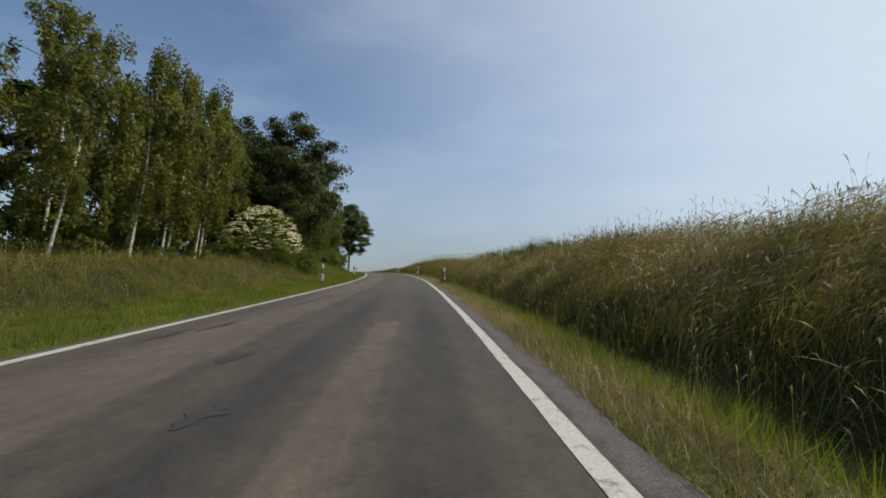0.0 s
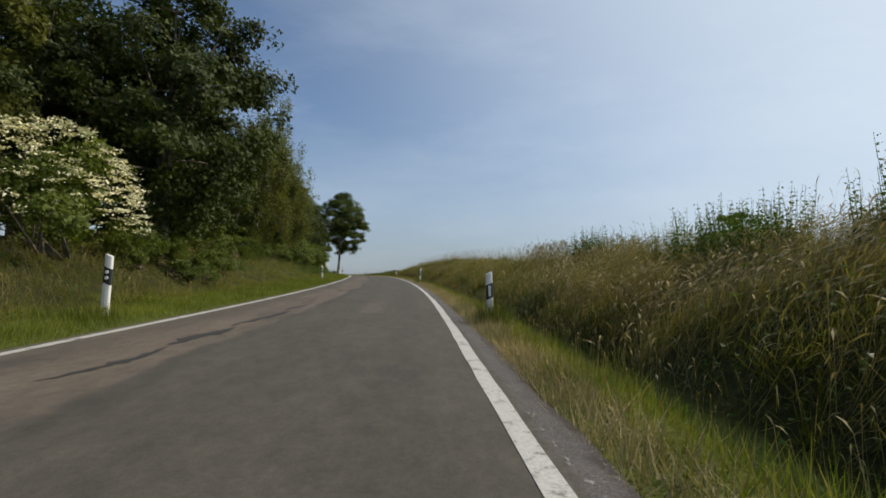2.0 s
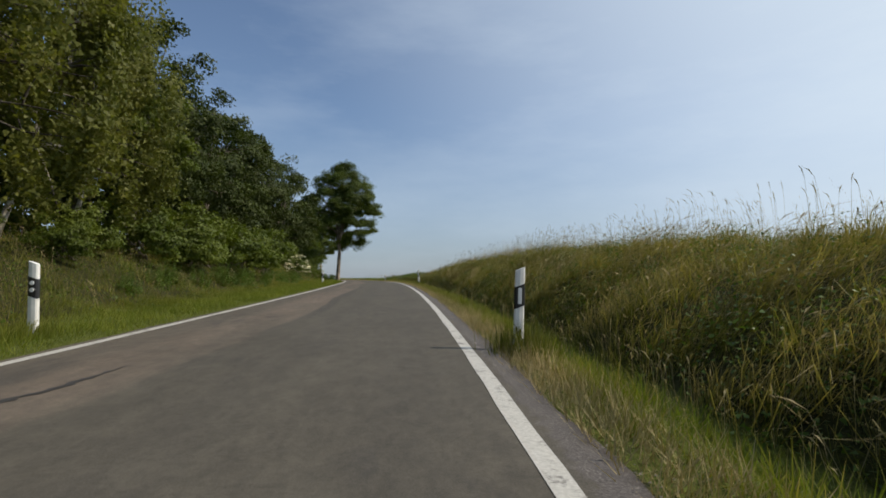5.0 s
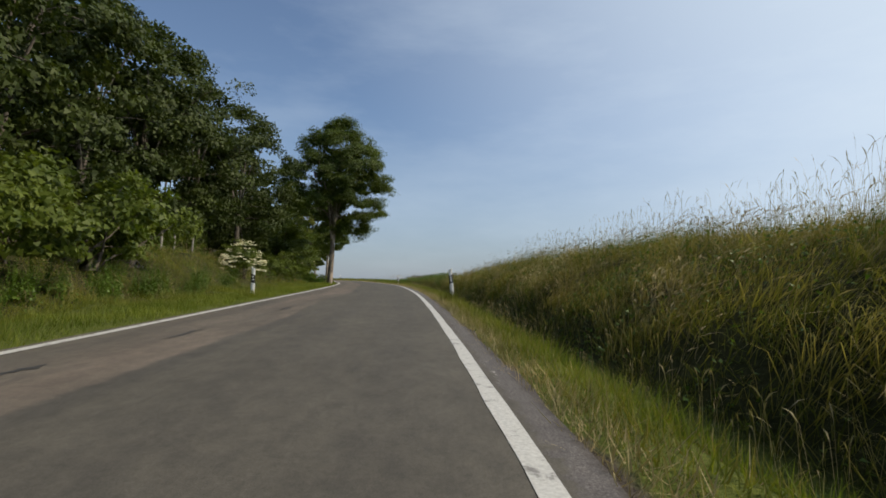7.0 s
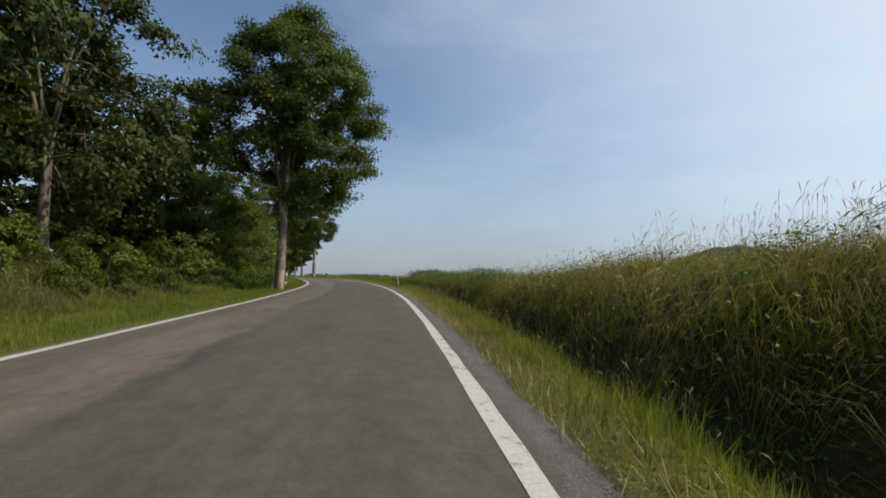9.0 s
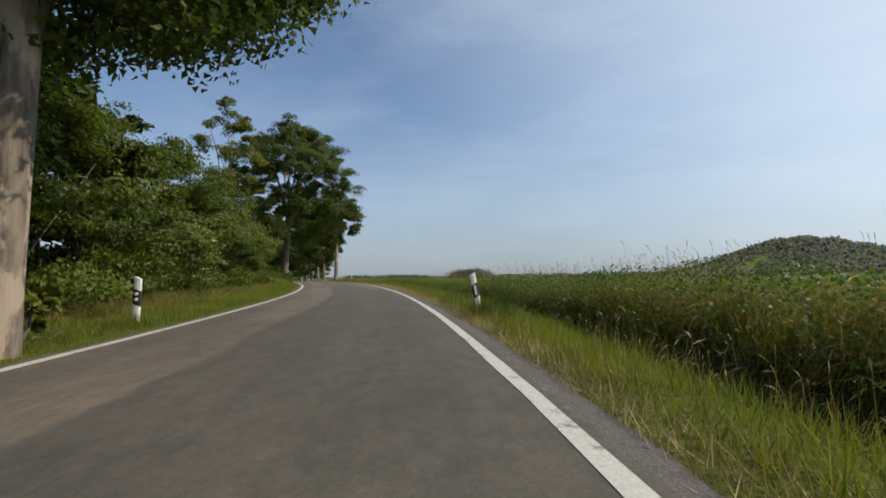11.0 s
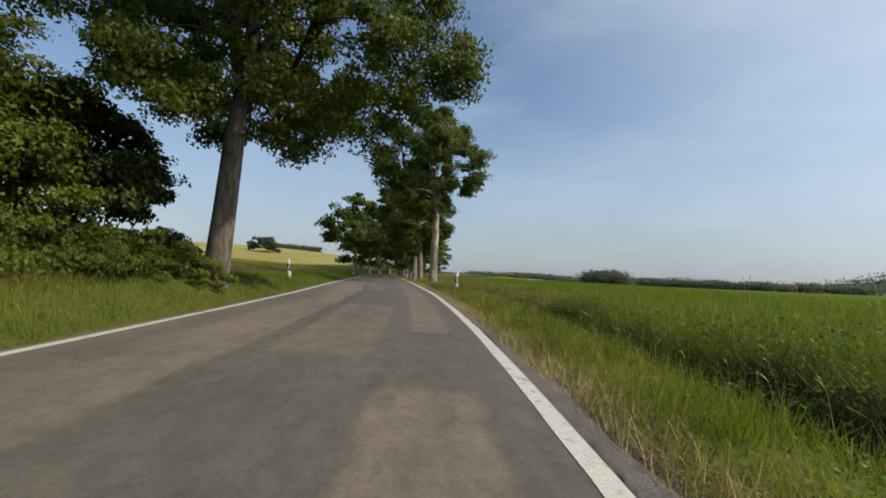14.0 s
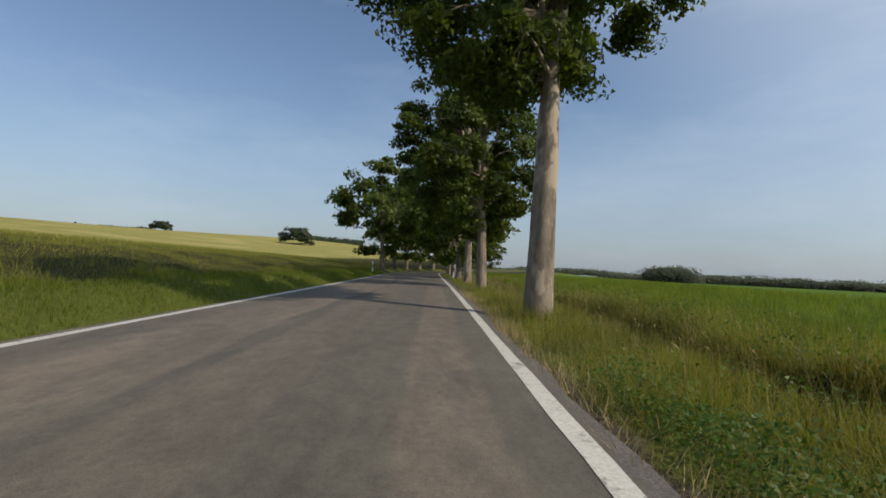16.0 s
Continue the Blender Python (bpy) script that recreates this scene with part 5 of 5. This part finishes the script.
for v_, d_, s_, k in ((110.8, -7.0, 0.98, 0), (114.2, -7.0, 1.0, 2), (117.4, -6.9, 1.05, 0), (120.4, -6.9, 0.9, 2), (123.2, -6.8, 0.92, 0), (125.6, -7.2, 0.88, 2), (121.8, -6.1, 0.72, 0), (124.7, -6.3, 0.74, 0), (98, -9, 1.2, 2)):
    plant_copy(hedge[k], v_, d_, R.uniform(0, 6.28), s_)
ash = tree("ash_tree", 79, 9.9, 1.75, 2.6, 0.06, 15000, 0.095, M_BIRCH, M_BARK, "thin tall ash rising out of the hedge", 0.5, (0.6, 0), "egg", 160, 0.65, far=True, limbs=3)
plant(ash, 115.8, -6.3)
gloom = bush("hedge_tree", 74, 6.4, 2.2, 22000, 0.13, M_OAK, "dark dense tree at the end of the hedge", 0, "tree", far=True, plume=True)
plant(gloom, 129.6, -7.3, 0.0, 1.0)
plant_copy(gloom, 127.6, -6.8, 2.0, 1.04)
plant_copy(gloom, 123.8, -8.4, 4.0, 1.15)
plant_copy(gloom, 127.9, -9.4, 1.0, 1.1)
scrub = bush("roadside_shrub", 69, 2.4, 1.5, 3300, 0.12, M_HEDGE, "small leafy green shrub in the roadside grass", far=True)
plant(scrub, 129.4, -5.2, 0.4, 0.5)
for v_, d_, s_ in ((131.2, -6.0, 0.6), (128.0, -4.9, 0.4), (126.4, -5.0, 0.45), (124.6, -5.4, 0.5), (95.6, -4.4, 0.38), (94.2, -4.7, 0.42), (93.0, -5.0, 0.45), (127.3, -3.75, 0.36), (126.9, -3.4, 0.34), (127.25, -3.05, 0.26), (126.3, -3.95, 0.44), (125.7, -4.5, 0.5), (126.7, -3.45, 0.28), (126.1, -3.7, 0.3), (125.5, -4.1, 0.34), (128.6, -4.0, 0.3), (24.6, 7.3, 0.42), (25.6, 7.7, 0.45), (22.2, 7.6, 0.4), (26.4, 8.2, 0.4)):
    plant_copy(scrub, v_, d_, R.uniform(0, 6.28), s_)

sucker = bush("lime_sucker", 70, 0.84, 0.36, 620, 0.105, M_SHORT, "bright leafy young shoots beside the lime trunk")
plant(sucker, 96.15, -3.35)

# ---- roadside trees ----
lime = tree("lime_tree", 85, 13.4, 3.95, 3.0, 0.2, 124000, 0.108, M_LIME, M_MAPLE, "tall lime tree with a full crown beside the road", 0.27, (0.5, 0.2), "egg", 860, 0.58, (-0.2, 0.6), limbs=6, gaps=0.0, tri=True,
            bare=(-0.9, -0.43, -0.3, 5.4))
plant(lime, 95.1, -2.85)
maple = tree("maple_tree", 83, 13.1, 4.8, 3.05, 0.27, 165000, 0.1, M_LIME, M_BARK, "broad old roadside maple with a leaning trunk", 0.31, (1.0, 0.5), "full", 1050, 0.38, (-0.05, 0.3), limbs=7, gaps=0.08, tri=True,
             bare=(0.7, -0.7, 2.6, 8.0))
plant(maple, 127.9, -3.35)
mapleb = tree("maple_tree", 87, 10.7, 3.6, 3.9, 0.245, 70000, 0.112, M_LIME, M_PALE, "roadside maple with pale flaking bark", 0.42, (0.05, 0.1), "round", 500, 0.5, (-0.5, 0.1), limbs=6, gaps=0.12, tri=True,
              bare=(1.0, 0.1, 0.5, 5.9))
plant(mapleb, 142.6, 3.3)
ROW_LABEL = "maple in the avenue along the road"
rowa = [tree("maple_tree", 88 + i, 9.8 + i, 2.7, 2.2, 0.2, 44000, 0.135, M_LIME, M_PALE, ROW_LABEL, 0.33, (-0.3, 0.1), "full", 400, 0.6, (-0.5, 0), gaps=0.03, tri=True) for i in range(2)]
rowb = tree("maple_tree", 93, 10.0, 3.8, 1.5, 0.2, 9500, 0.31, M_LIME, M_PALE, ROW_LABEL, 0.33, (-0.3, 0.1), "full", 130, 0.8, far=True, gaps=0.1)
plant(rowa[0], 151.2, 3.3)
plant(rowa[1], 157, 3.3)
plant(rowb, 164, 3.3, 0.5, 1.0)
for n_, (v_, d_, s_) in enumerate(((172, 3.3, 1.0), (181, 3.3, 0.95), (190, 3.4, 1.0), (200, 3.4, 1.05), (212, 3.5, 1.0),
                                   (176, -3.5, 1.1), (186, -3.5, 1.05), (197, -3.5, 1.05), (208, -3.5, 1.1), (220, -3.6, 1.1), (232, -3.6, 1.1), (228, 3.6, 1.1), (243, 3.5, 1.1), (246, -3.5, 1.1))):
    plant_copy(rowb, v_, d_, R.uniform(0, 6.28), s_)


# ---- delineator posts ----
def post_mesh(z0, z1, grow=0.0, cut=0.0, cut_low=0.0):
    """A stretch of the post: rounded wedge section; cut: how far its end slopes across."""
    bm = bmesh.new()
    outline = [(-0.060, -0.028), (-0.045, -0.042), (0.0, -0.048), (0.045, -0.042), (0.060, -0.028), (0.045, 0.035), (0.0, 0.055), (-0.045, 0.035)]
    rings = []
    for z, c in ((z0, cut_low), (z1, cut)):
        k = 1.0 - 0.06 * z
        rings.append([bm.verts.new((x * k * (1 + grow), y * k * (1 + grow), z + c * x / 0.06)) for x, y in outline])
    for i in range(8):
        bm.faces.new((rings[0][i], rings[0][(i + 1) % 8], rings[1][(i + 1) % 8], rings[1][i]))
    bm.faces.new(rings[1])
    bm.faces.new(rings[0][::-1])
    bmesh.ops.recalc_face_normals(bm, faces=bm.faces[:])
    return bm


def plate(w, h, y, z, rim=0.006):
    bm = bmesh.new()
    bmesh.ops.create_cube(bm, size=1.0, matrix=Matrix.LocRotScale((0, y, z), None, (w, rim, h)))
    bmesh.ops.bevel(bm, geom=bm.edges[:], offset=0.002, segments=1, affect="EDGES")
    return bm


def delineator(right):
    root = new("delineator_post")
    tagged(root, "white plastic road marker post with a slanted black band", "road marker", "delineator posts")
    s = 1 if right else -1
    part("post_body", post_mesh(-0.3, 1.0, 0.0, 0.025 * s), M_POST, root)
    band = part("black_band", post_mesh(0.56, 0.81, 0.05, 0.025 * s, 0.025 * s), M_BAND, root, "slanted black band")
    if right:
        part("reflector", plate(0.042, 0.18, -0.0475, 0.69), M_REFL, band, "upright white reflector")
    else:
        for z in (0.74, 0.65):
            bm = bmesh.new()
            bmesh.ops.create_cone(bm, cap_ends=True, segments=16, radius1=0.03, radius2=0.026, depth=0.008, matrix=pose(0, -0.0475, z, 90))
            part("reflector", bm, M_REFL, band, "small round white reflector")
    return root


rpost, lpost = delineator(True), delineator(False)
# along, across, height of the top over the crown, leans
RIGHT_POSTS = ((25.0, 2.87, 0.81, 2, -3), (46.8, 2.72, 0.88, 0, 2), (72.2, 3.04, 0.95, 1, -6), (98.6, 2.95, 0.77, 1, -11), (133.8, 3.2, 0.77, 0, 2), (165, 3.0, 0.9, 0, 0))
LEFT_POSTS = ((24.5, -3.2, 0.93, 0, 1), (47.9, -3.28, 0.9, 1, -2), (72.3, -3.0, 0.82, 0, 0), (98.0, -2.9, 0.74, 0, 2), (134.2, -3.1, 1.0, 0, -6), (166, -3.0, 0.9, 0, 0))
for first, places in ((rpost, RIGHT_POSTS), (lpost, LEFT_POSTS)):
    for n_, (v_, d_, top_, lx, ly) in enumerate(places):
        x, y = spot(v_, d_)
        g = float(crown_x(v_ + 1) - crown_x(v_ - 1)) / 2
        m = Matrix.Translation((float(x), float(y), float(road_z(v_)) + top_ - 1.0)) @ pose(0, 0, 0, lx, ly, math.degrees(math.atan2(-g, 1)))
        if n_ == 0:
            first.matrix_basis = m
        else:
            copy_thing(first, m)


# longer grass left standing round the posts
for v_, d_, *_ in RIGHT_POSTS[:5] + LEFT_POSTS[:5]:
    v, d = v_ + R.normal(-0.12, 0.22, 420), d_ + R.normal(0, 0.16, 420)
    blades("post_grass", v, d, R.uniform(0.12, 0.32, 420) * (1.0 if d_ < 0 else 1.5), 0.009, 0.25, M_SHORT if d_ < 0 else M_RANK, "long grass left standing round a marker post", R, (0, 0), 0.2)


# ---- distance ----
def land_at(x, y):
    """Height of the ground at a far place."""
    near2 = (x - cx) ** 2 + (y - cv) ** 2
    i = int(near2.argmin())
    dd = (x - cx[i]) * snx[i] + (y - cv[i]) * sny[i]
    dd = math.copysign(math.sqrt(near2[i]), dd)
    return float(far_land(x, y, land_z(cv[i], dd)))


def bearing(a, dist):
    """A place by degrees left of +y and metres from the last bend, on the ground."""
    x, y = -33 - dist * math.sin(radians(a)), 130 + dist * math.cos(radians(a))
    return (x, y, land_at(x, y))


def far_wood(name, seed, line, tall, wide, count, leaf, label):
    """A far wood or hedge: many small leaf clumps along a line on the ground."""
    g = np.random.default_rng(seed)
    line = np.asarray(line, float)
    s = g.uniform(0, len(line) - 1.001, count)
    i = s.astype(int)
    f = (s - i)[:, None]
    p = line[i] * (1 - f) + line[i + 1] * f
    hump = 0.66 + 0.34 * lumps(s * 3.1, s * 1.7, 0.5, seed)
    z = g.random(count) ** 0.85 * tall * hump - 0.8
    q = np.stack([p[:, 0] + g.normal(0, wide, count), p[:, 1] + g.normal(0, wide, count), p[:, 2] + z], -1)
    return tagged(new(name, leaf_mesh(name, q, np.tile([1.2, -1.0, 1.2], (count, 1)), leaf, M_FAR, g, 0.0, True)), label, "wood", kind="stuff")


far_wood("far_wood", 91, [bearing(a, 420) for a in (9.6, 8, 6)], 14, 5, 12000, 1.3, "dark clump of trees at the edge of the field")
far_wood("far_wood", 95, [bearing(a, 480) for a in (6, 3, 0, -3, -7, -11, -15)], 10.0, 6, 34000, 1.2, "dark line of woodland beyond the field")
far_wood("far_wood", 92, [bearing(a, 900) for a in (24, 20, 16, 12, 8, 4, 0, -5, -10, -20, -30, -40, -55)], 13, 15, 24000, 2.8, "hazy far woodland along the horizon")
far_wood("far_hedge", 93, [bearing(a, 285) for a in (47.0, 45.5, 44, 42.7, 41.5)], 4.6, 1.5, 5000, 0.8, "hedge on the crest of the field")
far_wood("far_hedge", 94, [bearing(a, 285) for a in (70, 67.5, 65, 62.5)], 2.8, 1.5, 4500, 0.7, "low hedge on the crest of the field")
g = np.random.default_rng(97)
hx, hy = g.uniform(60, 600, 95000), g.uniform(480, 1000, 95000)
hz = far_land(hx, hy, 0 * hx)
hx, hy, hz = hx[hz > 1.5], hy[hz > 1.5], hz[hz > 1.5]
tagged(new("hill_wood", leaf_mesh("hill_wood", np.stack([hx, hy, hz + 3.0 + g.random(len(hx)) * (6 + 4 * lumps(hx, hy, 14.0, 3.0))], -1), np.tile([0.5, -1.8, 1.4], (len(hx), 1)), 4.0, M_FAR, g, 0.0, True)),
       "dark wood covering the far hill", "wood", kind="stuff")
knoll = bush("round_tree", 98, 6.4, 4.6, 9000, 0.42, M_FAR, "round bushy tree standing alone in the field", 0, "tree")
x_, y_, z_ = bearing(47.9, 165)
knoll.matrix_basis = Matrix.Translation((x_, y_, z_ - 0.2))
x_, y_, z_ = bearing(61.2, 270)
copy_thing(knoll, Matrix.LocRotScale((x_, y_, z_ - 0.2), None, (0.95, 0.95, 0.9)))


# ---- road wear ----
def on_road(v, d, lift):
    x, y = spot(v, d)
    return np.stack([x, y, road_z(v) - 0.012 * np.abs(d) + lift], -1)


def crack(v0, d0, length, seed, wide=0.03, drift=0.0):
    """A tarred crack: a thin jagged ribbon along the road."""
    g = np.random.default_rng(seed)
    n = max(5, int(length / 0.05))
    vv = v0 + np.linspace(0, length, n)
    mid = d0 + drift * np.linspace(0, 1, n) + np.cumsum(g.normal(0, 0.012, n)) + g.normal(0, 0.008, n)
    w = wide * (0.35 + np.abs(g.normal(0, 0.6, n))) * np.sin(np.linspace(0.15, 3.0, n))
    verts = np.concatenate([on_road(vv, mid - w, 0.0045), on_road(vv, mid + w, 0.0045)])
    i = np.arange(n - 1)[:, None]
    return part("crack", mesh_of("crack", verts, i + (0, n, n + 1, 1), M_CRACK), M_CRACK, road)


for n_, (v_, d_, l_, w_) in enumerate(((5.5, -1.65, 1.1, 0.07), (6.3, -1.45, 1.4, 0.06), (4.2, -0.35, 0.6, 0.14), (10, -1.3, 2.2, 0.05), (13, -1.2, 1.6, 0.05), (20.2, -1.05, 1.5, 0.07),
                                       (21.9, -0.98, 1.5, 0.13), (23.6, -0.95, 2.4, 0.06), (26.2, -0.9, 1.4, 0.07), (28.5, -0.95, 1.6, 0.04), (32.5, -1.0, 0.8, 0.05), (34.4, -0.95, 0.6, 0.06), (36.0, -0.9, 0.9, 0.05), (38.0, -0.9, 1.3, 0.07),
                                       (44, -1.2, 1.8, 0.04), (56, -1.25, 1.4, 0.04), (60.3, -1.5, 0.5, 0.05), (60.9, -1.45, 0.6, 0.07), (63.0, -1.2, 1.0, 0.04), (67, -1.0, 1.2, 0.04), (70.5, -0.9, 1.5, 0.04), (2.5, 0.12, 0.5, 0.09),
                                       (131.5, 2.0, 1.1, 0.006), (134.6, 2.17, 1.3, 0.008), (117.8, 2.12, 2.4, 0.008), (122.5, 2.25, 1.8, 0.009), (127.0, 2.1, 2.2, 0.007))):
    crack(v_, d_, l_, 200 + n_, w_, 0.1)
# crumbled asphalt and gravel along the edge
g = np.random.default_rng(301)
n = 5000
v, d = g.uniform(-4, 150, n), 2.42 + np.abs(g.normal(0, 0.1, n))
keep = lumps(v, d * 0, 1.7, 5.0) > 0.1
v, d = v[keep], d[keep]
n = len(v)
x, y = spot(v, d)
size = g.uniform(0.004, 0.011, n)
base = np.stack([x, y, road_z(v) - 0.03 - 0.05 * np.clip(d - 2.46, 0, 0.3)], -1)
a = g.uniform(0, 6.28, n)
corner = np.stack([np.stack([np.cos(a + k * 1.57) * size, np.sin(a + k * 1.57) * size, 0 * a], -1) for k in range(4)], 1)
verts = np.concatenate([base[:, None] + corner, base[:, None] + np.array([0, 0, 1.0]) * (size * 0.6)[:, None, None]], 1).reshape(-1, 3)
b = np.arange(n)[:, None] * 5
tagged(new("gravel", mesh_of("gravel", verts, np.concatenate([b + (0, 1, 4), b + (1, 2, 4), b + (2, 3, 4), b + (3, 0, 4)], 1).reshape(-1, 3), M_GRIT)),
       "crumbled asphalt and gravel along the road edge", "gravel", kind="stuff")


# ---- small things ----
def poppy(v, d, height, size):
    root = new("poppy")
    tagged(root, "single red poppy in the green verge grass", "flower")
    x, y = spot(v, d)
    root.matrix_basis = Matrix.Translation((float(x), float(y), float(land_z(v, d))))
    part("stem", join_tubes("stem", [tube(bent((0, 0, -0.05), (0.02, -0.03, height), np.random.default_rng(3), 0.004, 6), np.full(6, 0.003), 5)], M_HERB), M_HERB, root)
    for k in range(4):
        bm = bmesh.new()
        bmesh.ops.create_grid(bm, x_segments=4, y_segments=4, size=0.5)
        for q in bm.verts:
            r = math.hypot(q.co.x, q.co.y)
            q.co.z = 0.9 * r * r
            q.co.y += 0.45
        bmesh.ops.transform(bm, matrix=Matrix.Translation((0.02, -0.03, height)) @ pose(0, 0, 0, 25, 0, 90 * k + 20) @ Matrix.Scale(size, 4), verts=bm.verts[:])
        part("petal", bm, M_POPPY, root)
    return root


poppy(30.85, 2.82, 0.4, 0.036)
stake = new("fence_stake")
tagged(stake, "weathered wooden fence stake at the edge of the wood", "fence post", "fence stakes")
bm = bmesh.new()
bmesh.ops.create_cone(bm, cap_ends=True, segments=8, radius1=0.05, radius2=0.042, depth=1.5, matrix=Matrix.Translation((0, 0, 0.6)))
part("pole", bm, M_STAKE, stake)
plant(stake, 77.4, -8.0, 0.0, 1.0, 0.55)
plant_copy(stake, 78.6, -8.0, 0.4, 1.0, 0.6)
plant_copy(stake, 80.6, -8.0, 0.9, 1.0, 0.55)
